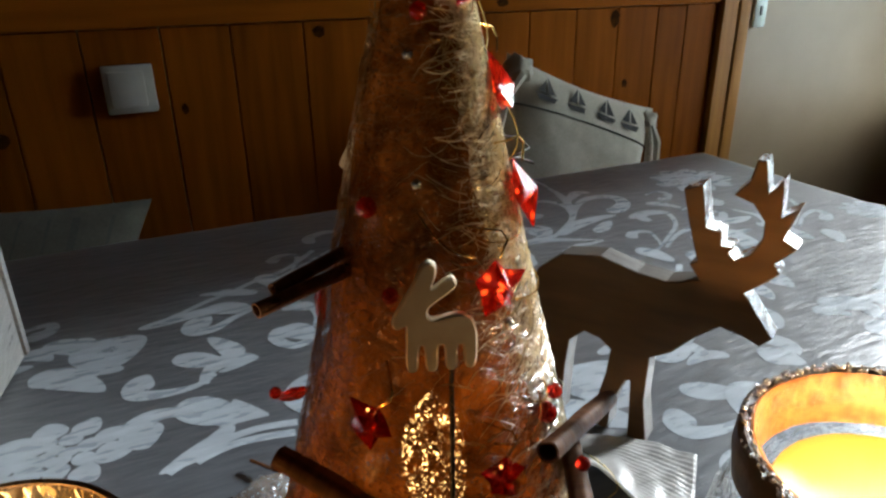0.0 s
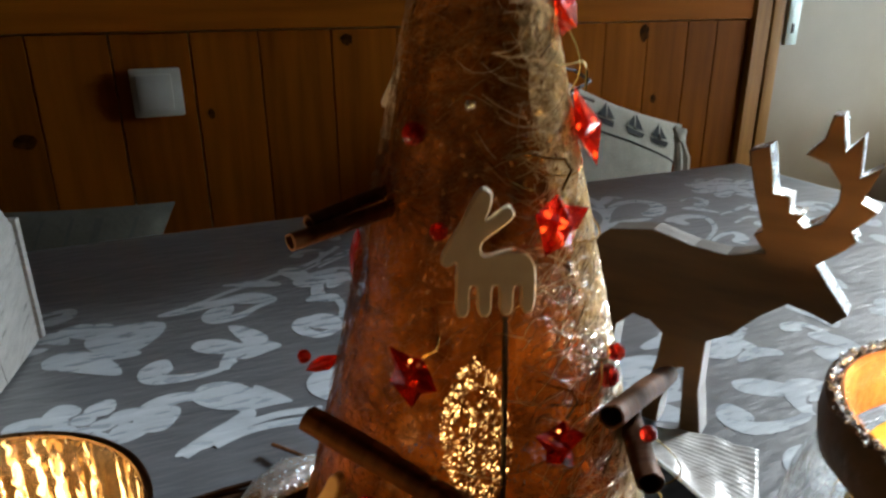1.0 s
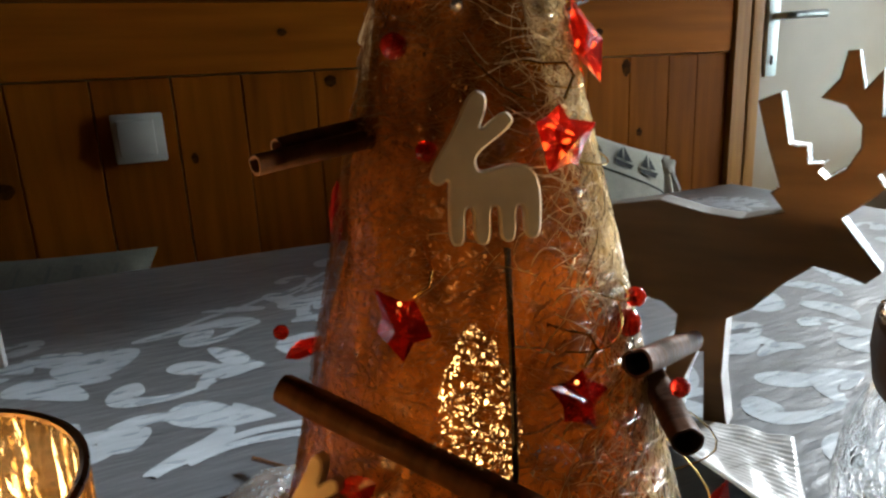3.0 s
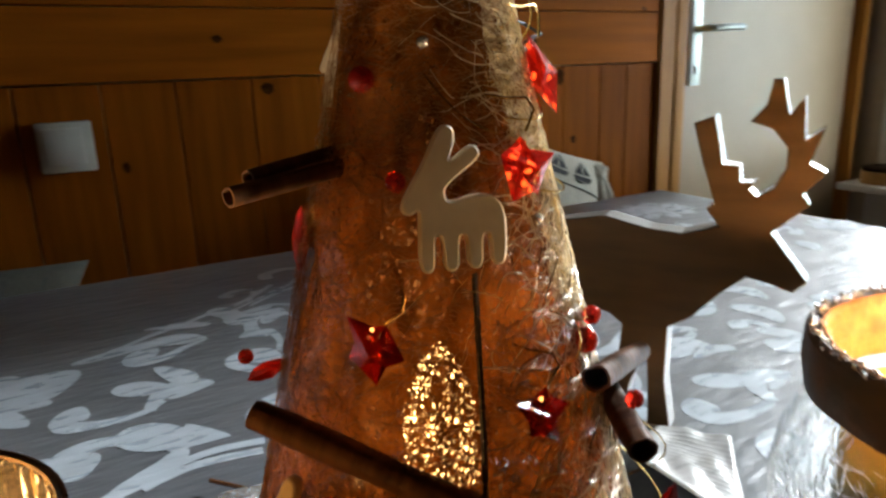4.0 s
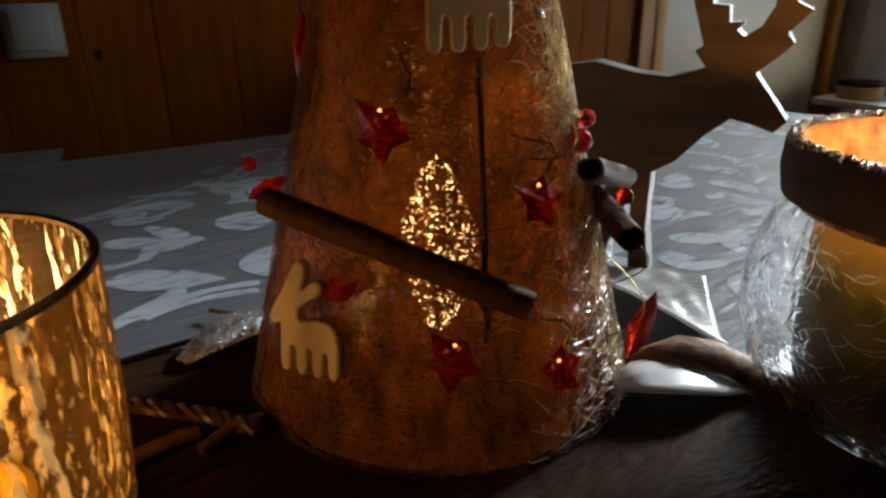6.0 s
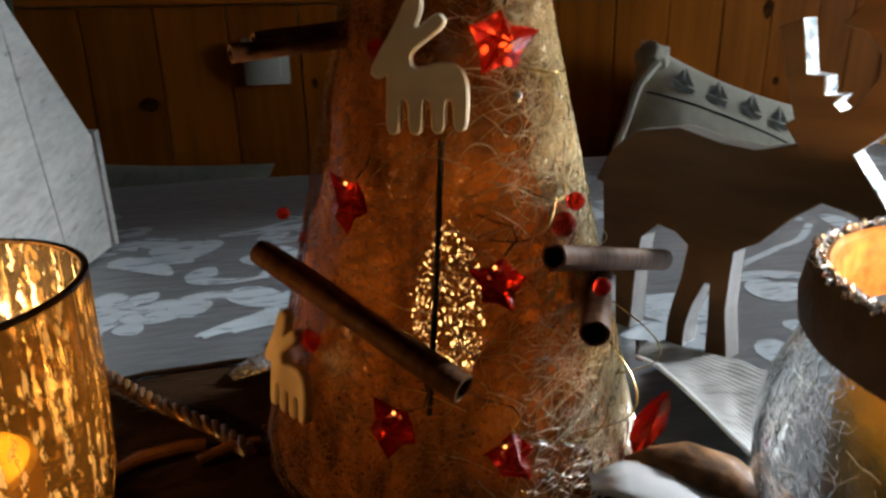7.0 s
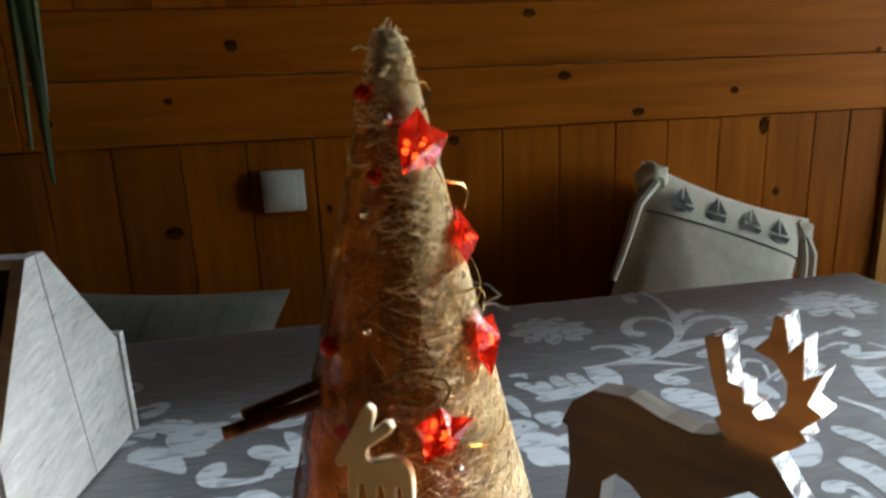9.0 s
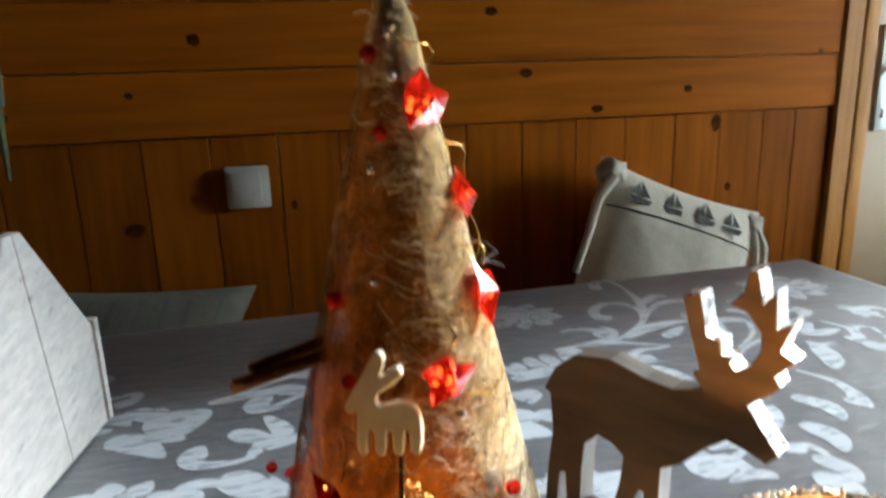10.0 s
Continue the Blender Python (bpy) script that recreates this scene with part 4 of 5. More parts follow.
def scroll_feather():
    """A broad feathered leaf: curling lobes that shorten towards its tip."""
    stroke([(0.596, 0.600), (0.612, 0.566), (0.606, 0.532), (0.592, 0.520)], 0.015, "head")
    stroke([(0.548, 0.552), (0.566, 0.526), (0.560, 0.500)], 0.011)
    stroke([(0.662, 0.650), (0.652, 0.614), (0.632, 0.590)], 0.013)
    stroke([(0.520, 0.508), (0.530, 0.482), (0.520, 0.458)], 0.012)
    stroke([(0.723, 0.707), (0.735, 0.680), (0.726, 0.652), (0.708, 0.648)], 0.012, "head")
    stroke([(0.387, 0.469), (0.422, 0.475), (0.433, 0.450)], 0.009)
    stroke([(0.490, 0.460), (0.502, 0.440), (0.498, 0.420)], 0.010)
    stroke([(0.446, 0.445), (0.429, 0.454), (0.405, 0.449)], 0.007)
    stroke([(0.783, 0.746), (0.802, 0.721), (0.805, 0.693)], 0.011)


def bloom(cx, cy, r):
    """A peony seen from above: rings of petals round a small eye."""
    for ring, count, size in ((1.0, 9, 0.44), (0.60, 7, 0.36), (0.22, 4, 0.28)):
        for k in range(count):
            a = 2 * math.pi * (k + 0.5 * ring) / count
            d = Vector((math.cos(a), math.sin(a) * 0.85))
            c = Vector((cx, cy)) + d * r * ring * 0.72
            wide = 0.50 + 0.10 * math.sin(7.3 * k + 31 * cx)
            stroke([c - d * r * size * 0.5, c, c + d * r * size * 0.6], r * size * wide)


for dx, dy in ((0, 0), (0.345, -0.215), (0.66, -0.235), (-0.40, -0.01), (0.02, -0.40), (0.40, -0.50), (-0.38, -0.42)):
    scroll_left(dx, dy)
for dx, dy in ((0, 0), (-0.80, 0.0), (0.385, -0.43), (0.03, -0.56)):
    scroll_right(dx, dy)
for dx, dy in ((0, 0), (-0.40, 0.12), (0.19, -0.02), (0.10, -0.26), (0.28, -0.36)):
    scroll_fan(dx, dy)
scroll_spray()
scroll_feather()
for cx, cy, r in ((0.775, 0.834, 0.066), (0.383, 0.842, 0.056), (-0.050, 0.545, 0.050), (0.880, 0.63, 0.04),
                  (-0.25, 0.52, 0.05), (0.62, 0.36, 0.05), (0.83, 0.24, 0.05), (-0.42, 0.82, 0.05), (0.42, 0.33, 0.045)):
    bloom(cx, cy, r)
fig = part("woven_figure", figure, DAMASK, cloth, "pale satin scrolls and flowers woven in the cloth", smooth=False)
fig["kind"] = "stuff"

# ---- things on the table ----
placemat = thing("placemat", "round dark brown satin mat lying under the candles", "placemat", pose(0.035, 0.235, 0.0012))
bm = bmesh.new()
rings = []
for i in range(15):
    r = 0.215 * i / 14
    ring = []
    for k in range(64):
        a = 2 * math.pi * k / 64
        rr = r * (1 + (0.02 * noise.noise((3 * math.cos(a), 3 * math.sin(a), 1.7)) if i > 11 else 0))
        z = 0.0016 + (0.0022 * abs(noise.noise((rr * math.cos(a) * 30, rr * math.sin(a) * 14, 2.0))) if 0 < i < 14 else 0) - (0.0014 if i == 14 else 0)
        ring.append(bm.verts.new((rr * math.cos(a), rr * math.sin(a), z)))
    rings.append(ring)
for a, b in zip(rings[1:], rings[2:]):
    for k in range(64):
        bm.faces.new((a[k], a[(k + 1) % 64], b[(k + 1) % 64], b[k]))
bm.faces.new(rings[1])
bmesh.ops.delete(bm, geom=[v for v in rings[0]], context="VERTS")
part("cloth_disc", bm, MAT_BROWN, placemat)
part("hem", tube([(0.213 * math.cos(2 * math.pi * k / 96), 0.213 * math.sin(2 * math.pi * k / 96), 0.0022 + 0.0006 * math.sin(11 * k)) for k in range(96)], 0.0016, 6), MAT_BROWN, placemat, "stitched hem of the mat")

# cone tree: a lit cone wound with sisal
CX, CY = 0.147, 0.367
CONE_H = 0.335


def cone_r(z):
    """The cone's radius at a height."""
    tip = max(0.0, (z - CONE_H + 0.016) / 0.016)
    return max(0.0050, 0.0845 - 0.2508 * z + 0.0432 * z * z) * math.sqrt(1 - 0.86 * min(1, tip) ** 2)


def on_cone(az, z, out=0.0):
    a = radians(az)
    r = cone_r(z) + out
    return Vector((r * math.cos(a), r * math.sin(a), z))


tree = thing("cone_tree", "lit sisal-wound cone tree with red stars and cinnamon sticks", "decoration", pose(CX, CY, 0.004))
bm = bmesh.new()
rings = []
for i in range(71):
    z = CONE_H * i / 70
    ring = []
    for k in range(72):
        a = 2 * math.pi * k / 72
        lump = 0.0035 * noise.noise((2.2 * math.cos(a), 2.2 * math.sin(a), z * 26)) + 0.0016 * noise.noise((9 * math.cos(a), 9 * math.sin(a), z * 90))
        r = max(0.003, cone_r(z) - 0.002 + lump * min(1, cone_r(z) / 0.03))
        ring.append(bm.verts.new((r * math.cos(a), r * math.sin(a), z)))
    rings.append(ring)
for a, b in zip(rings, rings[1:]):
    for k in range(72):
        bm.faces.new((a[k], a[(k + 1) % 72], b[(k + 1) % 72], b[k]))
bm.faces.new(rings[-1])
part("sisal_cone", bm, SKIN, tree, "brown sisal mat cone, thin and see-through in places")


def strand_mesh(count, seed, loose, bright, rise=0.0):
    """Many fine fibres wound round the cone, as one mesh of thin three-sided threads."""
    rnd = random.Random(seed)
    verts, faces = [], []
    for _ in range(count):
        z = CONE_H * (1 - rnd.random() ** (0.95 if bright else 0.5))
        z = min(z, CONE_H - 0.004)
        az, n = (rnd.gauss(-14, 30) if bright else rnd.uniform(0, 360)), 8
        # brown fibres thinned out on the side coloured as sunlit
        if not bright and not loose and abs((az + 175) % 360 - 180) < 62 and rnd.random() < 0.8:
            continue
        lean, turn = rnd.gauss(rise, 0.2 if rise else 0.8 if bright else 0.55), rnd.choice((-1, 1))
        length = rnd.uniform(0.010, 0.025) if bright or loose else rnd.uniform(0.006, 0.022)
        bend = rnd.gauss(0, 4.5)
        out0 = rnd.uniform(0.0, 0.0025) + (rnd.uniform(0.001, 0.005) if loose else 0)
        rad = rnd.uniform(0.00011, 0.00030) if bright else rnd.uniform(0.00006, 0.00014)
        heading = lean
        base = len(verts)
        for i in range(n):
            r = cone_r(z)
            bow = out0 + (0.004 * math.sin(math.pi * i / (n - 1)) if loose else 0.0006 * rnd.random())
            p = on_cone(az, z, bow)
            rad_dir = Vector((p.x, p.y, 0)).normalized()
            for k in range(3):
                a = 2.094 * k
                o = rad_dir * (rad * math.cos(a)) + Vector((0, 0, rad * math.sin(a)))
                verts.append((p.x + o.x, p.y + o.y, p.z + o.z))
            step = length / n
            az += turn * math.degrees(step * math.cos(heading) / max(r, 0.008))
            z = min(max(z + step * math.sin(heading), 0.0006), CONE_H)
            heading += bend * step * 18 + rnd.gauss(0, 0.10)
        for i in range(n - 1):
            for k in range(3):
                a, b = base + 3 * i + k, base + 3 * i + (k + 1) % 3
                faces.append((a, b, b + 3, a + 3))
    me = bpy.data.meshes.new("sisal_wrap")
    me.from_pydata(verts, [], faces)
    me.materials.append(LIT_STRAW if bright else SISAL)
    return me


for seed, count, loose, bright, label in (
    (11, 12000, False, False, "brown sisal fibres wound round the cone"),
    (13, 10500, False, True, "straw fibres matted on the cone, paled as if sunlit"),
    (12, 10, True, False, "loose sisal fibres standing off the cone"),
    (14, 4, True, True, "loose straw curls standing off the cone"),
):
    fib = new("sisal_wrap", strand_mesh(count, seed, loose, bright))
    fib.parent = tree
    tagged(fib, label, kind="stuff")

fib = new("glint_threads", strand_mesh(900, 16, False, False, 1.25))
fib.data.materials.clear()
fib.data.materials.append(GOLD_WIRE)
fib.parent = tree
tagged(fib, "upright golden fibres that glint on the cone", kind="stuff")
# metal threads added so the straw sparkles as in sun
fib = new("glint_threads", strand_mesh(3600, 15, False, True))
fib.data.materials.clear()
fib.data.materials.append(GLINT_THREAD)
fib.parent = tree
tagged(fib, "pale metal threads added for sun glints in the straw", kind="stuff")
# pale shell on the window side, sunlight put into its colour
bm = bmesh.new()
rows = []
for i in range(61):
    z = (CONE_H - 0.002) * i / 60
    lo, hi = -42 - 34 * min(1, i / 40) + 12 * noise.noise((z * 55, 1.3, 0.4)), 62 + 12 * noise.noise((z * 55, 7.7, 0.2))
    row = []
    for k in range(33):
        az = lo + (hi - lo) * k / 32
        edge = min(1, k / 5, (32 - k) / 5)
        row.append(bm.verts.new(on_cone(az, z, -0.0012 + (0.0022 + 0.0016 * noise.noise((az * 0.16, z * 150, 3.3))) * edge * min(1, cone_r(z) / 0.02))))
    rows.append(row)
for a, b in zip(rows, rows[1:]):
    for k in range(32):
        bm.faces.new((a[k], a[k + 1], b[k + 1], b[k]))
rnd = random.Random(21)
tuft = bmesh.new()
for _ in range(30):
    a, h = rnd.uniform(0, 360), rnd.uniform(-0.016, 0.001)
    p = on_cone(a, CONE_H + h, 0.001)
    q = Vector((rnd.gauss(0, 0.0035), rnd.gauss(0, 0.0035), rnd.uniform(-0.001, 0.005)))
    tube([p, p + q * 0.6 + Vector((0, 0, 0.002)), p + q], 0.00022, 4, tuft)
ob = part("tip_tuft", tuft, LIT_STRAW, tree, "frayed straw at the tip of the cone")
ob["kind"] = "stuff"
part("lit_straw_mat", bm, LIT_STRAW_MAT, tree, "matted straw paled as if sunlit on one side of the cone")

part("lamp", lathe([(0.0005, 0.014), (0.007, 0.020), (0.0130, 0.034), (0.0160, 0.050), (0.0155, 0.066), (0.0110, 0.080), (0.0060, 0.091), (0.0005, 0.098)], 36, 0.45), LED_GLOW, tree, "warm glowing lamp inside the cone")
lamp = bpy.data.lights.new("cone_lamp", "POINT")
lamp.energy, lamp.color, lamp.shadow_soft_size = CONE_W, (1.0, 0.52, 0.17), 0.008
new("cone_lamp", lamp).location = (CX + 0.004, CY - 0.026, 0.128)


def star(size, points=5):
    """A cut acrylic star: ridged points on both faces."""
    bm = bmesh.new()
    rim = []
    for k in range(2 * points):
        r = size * (0.98 + 0.20 * math.sin(5 * k + 900 * size) if k % 2 == 0 else 0.70 + 0.10 * math.sin(3 * k + 700 * size))
        a = math.pi / 2 + math.pi * k / points
        rim.append(bm.verts.new((r * math.cos(a), 0.14 * size * math.sin(2.3 * k + 500 * size), r * math.sin(a))))
    for y in (-0.40 * size, 0.40 * size):
        mid = bm.verts.new((0.12 * size, y, -0.08 * size))
        for k in range(2 * points):
            bm.faces.new((mid, rim[k], rim[(k + 1) % (2 * points)]))
    return bm


def petal(length, width):
    """A flat acrylic leaf, thickest in the middle."""
    bm = bmesh.new()
    rim = [bm.verts.new((width * s, 0, length * (t - 0.5))) for s, t in ((0, 0), (0.7, 0.2), (1, 0.5), (0.6, 0.8), (0, 1), (-0.6, 0.8), (-1, 0.5), (-0.7, 0.2))]
    for y in (-0.0022, 0.0022):
        mid = bm.verts.new((0, y, 0))
        for k in range(8):
            bm.faces.new((mid, rim[k], rim[(k + 1) % 8]))
    return bm


def gem(r):
    bm = bmesh.new()
    bmesh.ops.create_icosphere(bm, subdivisions=2, radius=r)
    return bm


def face_out(az, z, out, spin=0.0, tip=0.0):
    """A frame on the cone's surface whose -y points away from the axis."""
    p = on_cone(az, z, out)
    return Matrix.Translation(p) @ pose(0, 0, 0, 0, 0, az + 90) @ pose(0, 0, 0, tip, 0, 0) @ pose(0, 0, 0, 0, spin, 0)


for az, z, out, size, spin in (
    (-63, 0.290, 0.007, 0.0160, 10), (-22, 0.247, 0.006, 0.0160, 25), (-34, 0.2035, 0.007, 0.0160, -8), (-79, 0.174, 0.007, 0.0145, 5),
    (-139, 0.120, 0.005, 0.0130, 30), (-86, 0.093, 0.003, 0.0125, 12), (-118, 0.043, 0.004, 0.0125, 40), (-86, 0.031, 0.003, 0.0115, 0),
):
    st = part("star_ornament", star(size * 0.9), RED, tree, "translucent red acrylic star", face_out(az, z, out, spin, -14), smooth=False)
    bm = tube([(0.0, -0.002, size * 0.8), (0.003, -0.004, size + 0.004), (0.001, -0.003, size + 0.008), (-0.004, 0.002, size + 0.009), (-0.010, 0.006, size + 0.011)], 0.0005, 5)
    part("wire_loop", bm, GOLD_WIRE, st, "twisted gold wire")
    high = z > 0.15
    # glowing bead added to give the star its bright glint
    part("glint_bead", gem(0.0016 if high else 0.0007), STAR_GLINT, st, "tiny glowing bead, a stand-in for the star's glint", Matrix.Translation((0.001, 0.0006, -0.0008) if high else (-0.003, -0.002, size * 0.45)))
for az, z, out, ln, w, spin, tip, yaw in (
    (-37, 0.0195, 0.013, 0.034, 0.0075, 22, 0, -62), (137, 0.080, 0.014, 0.024, 0.0042, 62, 0, 95), (-150, 0.065, 0.004, 0.020, 0.005, 60, 0, 0), (143, 0.142, 0.005, 0.030, 0.005, 10, 0, 60),
):
    part("red_petal", petal(ln, w), RED, tree, "translucent red acrylic leaf", face_out(az, z, out) @ pose(0, 0, 0, 0, 0, yaw) @ pose(0, 0, 0, tip, spin, 0), smooth=False)
for az, z, out, r in (
    (-118, 0.277, 0.002, 0.0035), (-154, 0.204, 0.002, 0.0045), (-133, 0.172, 0.003, 0.0036), (-58, 0.109, 0.004, 0.0050), (-52, 0.1166, 0.0065, 0.0038),
    (-58.7, 0.0897, 0.018, 0.0036), (155, 0.0973, 0.0175, 0.0033), (-140, 0.310, 0.004, 0.0040),
):
    part("berry", gem(r), RED, tree, "small red glass berry", face_out(az, z, out))
for az, z, out in ((-100, 0.300, 0.0025), (-128, 0.262, 0.0015), (-108, 0.318, 0.002), (-120, 0.215, 0.0015), (-70, 0.155, 0.001)):
    part("bead", gem(0.0022), GLITTER, tree, "tiny silver bead", face_out(az, z, out))

# gold garland wire wound down the cone
for az0, z0, az1, z1, slack in ((-65, 0.300, -22, 0.258, 0.004), (-22, 0.250, -34, 0.215, 0.007), (-34, 0.196, -78, 0.190, 0.003), (-120, 0.205, -85, 0.185, 0.002),
                                (-80, 0.168, -20, 0.165, 0.004), (-58, 0.118, -88, 0.108, 0.006), (-52, 0.122, -75, 0.125, 0.006), (-38, 0.055, -60, 0.030, 0.014),
                                (-85, 0.040, -48, 0.030, 0.004), (-30, 0.07, -38, 0.04, 0.020)):
    bm = tube([on_cone(az0 + (az1 - az0) * s / 8, z0 + (z1 - z0) * s / 8 - 0.004 * math.sin(math.pi * s / 8), 0.002 + slack * math.sin(math.pi * s / 8)) for s in range(9)], 0.00036, 5)
    part("garland_wire", bm, GOLD_WIRE, tree, "thin gold wire wound round the cone")
part("seam_wire", tube([on_cone(-104 - 0.4 * s, 0.142 - 0.0095 * s, 0.0012) for s in range(11)], 0.0011, 6), DARK_WIRE, tree, "dark upright wire on the cone")


part("dark_bow", tube([on_cone(-12, 0.224, 0.002), on_cone(-8, 0.222, 0.010), on_cone(-14, 0.218, 0.014), on_cone(-20, 0.2165, 0.008), on_cone(-14, 0.214, 0.004), on_cone(-6, 0.212, 0.010), on_cone(-9, 0.2095, 0.016)], 0.0007, 6), DARK_WIRE, tree, "curled black wire bow")


def quill(a, b, r, seed):
    """A rolled cinnamon stick: an uneven hollow tube with a curled lip."""
    a, b = Vector(a), Vector(b)
    d = (b - a)
    ln = d.length
    bm = bmesh.new()
    seg, n = 22, 9
    outer, inner = [], []
    for i in range(n):
        o, q = [], []
        for k in range(seg):
            an = 2 * math.pi * k / seg
            f = 1 + 0.10 * noise.noise((2 * math.cos(an) + seed, 2 * math.sin(an), i * 0.35)) - 0.18 * max(0, math.cos(an - 1.2)) ** 8
            o.append(bm.verts.new((r * f * math.cos(an), r * f * math.sin(an), ln * i / (n - 1))))
            q.append(bm.verts.new((0.80 * r * f * math.cos(an), 0.80 * r * f * math.sin(an), ln * i / (n - 1))))
        outer.append(o), inner.append(q)
    for rows in (outer, inner):
        for x, y in zip(rows, rows[1:]):
            for k in range(seg):
                bm.faces.new((x[k], x[(k + 1) % seg], y[(k + 1) % seg], y[k]))
    for x, y in ((outer[0], inner[0]), (outer[-1], inner[-1])):
        for k in range(seg):
            bm.faces.new((x[k], x[(k + 1) % seg], y[(k + 1) % seg], y[k]))
    return bm, Matrix.Translation(a) @ d.to_track_quat("Z", "Y").to_matrix().to_4x4()


BASE = Vector((CX, CY, 0.004))
for k, (a, b, r) in enumerate((
    ((0.068, 0.355, 0.099), (0.134, 0.284, 0.068), 0.0055), ((0.066, 0.346, 0.1755), (0.122, 0.366, 0.180), 0.0034), ((0.074, 0.353, 0.1795), (0.118, 0.374, 0.184), 0.0029),
    ((0.170, 0.298, 0.107), (0.239, 0.345, 0.083), 0.0050), ((0.181, 0.286, 0.082), (0.203, 0.330, 0.084), 0.0052),
)):
    bm, m = quill(Vector(a) - BASE, Vector(b) - BASE, r, 3.7 * k)
    part("cinnamon_stick", bm, CINNAMON, tree, "dark brown rolled cinnamon stick", m)

MOOSE = rounded([(0.0000, 0.0000), (0.0046, 0.0000), (0.0047, 0.0098), (0.0067, 0.0098), (0.0068, 0.0000), (0.0113, 0.0000), (0.0114, 0.0098), (0.0135, 0.0098), (0.0136, 0.0004),
                 (0.0179, 0.0004), (0.0180, 0.0098), (0.0200, 0.0098), (0.0201, 0.0010), (0.0244, 0.0010), (0.0248, 0.0130), (0.0236, 0.0180), (0.0205, 0.0206), (0.0160, 0.0208),
                 (0.0105, 0.0193), (0.0084, 0.0196), (0.0080, 0.0224), (0.0095, 0.0244), (0.0162, 0.0291), (0.0183, 0.0316), (0.0166, 0.0342), (0.0140, 0.0334), (0.0090, 0.0292),
                 (0.0112, 0.0345), (0.0114, 0.0384), (0.0088, 0.0399), (0.0064, 0.0382), (0.0028, 0.0305), (-0.0034, 0.0206), (-0.0044, 0.0172), (-0.0018, 0.0156), (0.0007, 0.0176),
                 (0.0005, 0.0140)], 2)


def moose(at_rel, direction, scale=1.0, tip=0.0):
    d = Vector(direction).normalized()
    y = Vector((0, 0, 1)).cross(d)
    m = Matrix((d, y, (0, 0, 1))).transposed().to_4x4()
    m.translation = Vector(at_rel) - BASE
    bm = cut_out([(x * scale, z * scale) for x, z in MOOSE], 0.0042 * scale, 0.0007)
    return part("moose_figure", bm, FIGURE, tree, "small cream wooden moose pinned to the cone", m @ pose(0, 0, 0, tip))


moose((0.1157, 0.3192, 0.1487), (0.932, -0.363, 0.0), 1.15, -5)
moose((0.0649, 0.3497, 0.0330), (0.50, -0.865, 0.0), 1.13, -6)
moose((0.1165, 0.3990, 0.198), (0.25, -0.97, 0.0), 0.82, -10)

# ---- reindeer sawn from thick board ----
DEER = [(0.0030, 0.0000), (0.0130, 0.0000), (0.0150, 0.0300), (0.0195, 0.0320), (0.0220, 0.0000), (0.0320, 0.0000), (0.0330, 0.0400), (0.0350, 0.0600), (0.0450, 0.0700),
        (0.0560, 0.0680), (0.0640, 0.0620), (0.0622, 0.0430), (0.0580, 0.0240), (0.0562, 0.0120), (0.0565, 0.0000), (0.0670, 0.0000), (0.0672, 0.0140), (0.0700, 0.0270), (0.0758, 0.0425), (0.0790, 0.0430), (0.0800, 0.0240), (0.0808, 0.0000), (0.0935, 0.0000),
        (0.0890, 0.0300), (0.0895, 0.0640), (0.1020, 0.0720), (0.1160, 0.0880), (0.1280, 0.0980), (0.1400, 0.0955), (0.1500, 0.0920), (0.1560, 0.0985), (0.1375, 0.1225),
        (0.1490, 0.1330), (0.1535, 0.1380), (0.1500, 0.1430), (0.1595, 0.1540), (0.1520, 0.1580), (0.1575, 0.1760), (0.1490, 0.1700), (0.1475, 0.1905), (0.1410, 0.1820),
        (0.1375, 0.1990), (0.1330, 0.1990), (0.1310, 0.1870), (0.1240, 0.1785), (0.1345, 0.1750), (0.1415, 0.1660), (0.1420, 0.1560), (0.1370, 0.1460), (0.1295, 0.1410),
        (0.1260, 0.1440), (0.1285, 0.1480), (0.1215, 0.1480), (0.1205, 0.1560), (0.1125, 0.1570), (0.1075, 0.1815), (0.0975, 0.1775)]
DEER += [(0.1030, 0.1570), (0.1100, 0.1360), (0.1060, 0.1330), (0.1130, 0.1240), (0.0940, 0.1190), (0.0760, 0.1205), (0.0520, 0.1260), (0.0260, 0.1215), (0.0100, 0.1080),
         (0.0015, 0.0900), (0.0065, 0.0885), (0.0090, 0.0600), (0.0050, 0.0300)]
THICK_DEER = 0.017
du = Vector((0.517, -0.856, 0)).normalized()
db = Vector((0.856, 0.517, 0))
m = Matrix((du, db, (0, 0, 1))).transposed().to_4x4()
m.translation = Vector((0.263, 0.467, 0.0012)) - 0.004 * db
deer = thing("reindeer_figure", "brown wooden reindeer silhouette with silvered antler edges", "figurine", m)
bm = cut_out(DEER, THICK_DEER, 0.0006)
me = bpy.data.meshes.new("body")
bmesh.ops.recalc_face_normals(bm, faces=bm.faces)
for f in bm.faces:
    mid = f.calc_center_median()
    toned = mid.z < 0.078 or (mid.x < 0.11 and mid.z < 0.128)
    f.material_index = 0 if abs(f.normal.y) > 0.7 else 2 if toned else 1
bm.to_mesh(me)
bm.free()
me.materials.append(DEER_WOOD), me.materials.append(DEER_EDGE), me.materials.append(TONED_EDGE)
body = new("body", me)
body.parent = deer

# ---- crackled candle jar ----
JX, JY = 0.299, 0.224
jar = thing("candle_jar", "round crackled glass candle jar with a rusty rim band", "candle", pose(JX, JY, 0.0012))
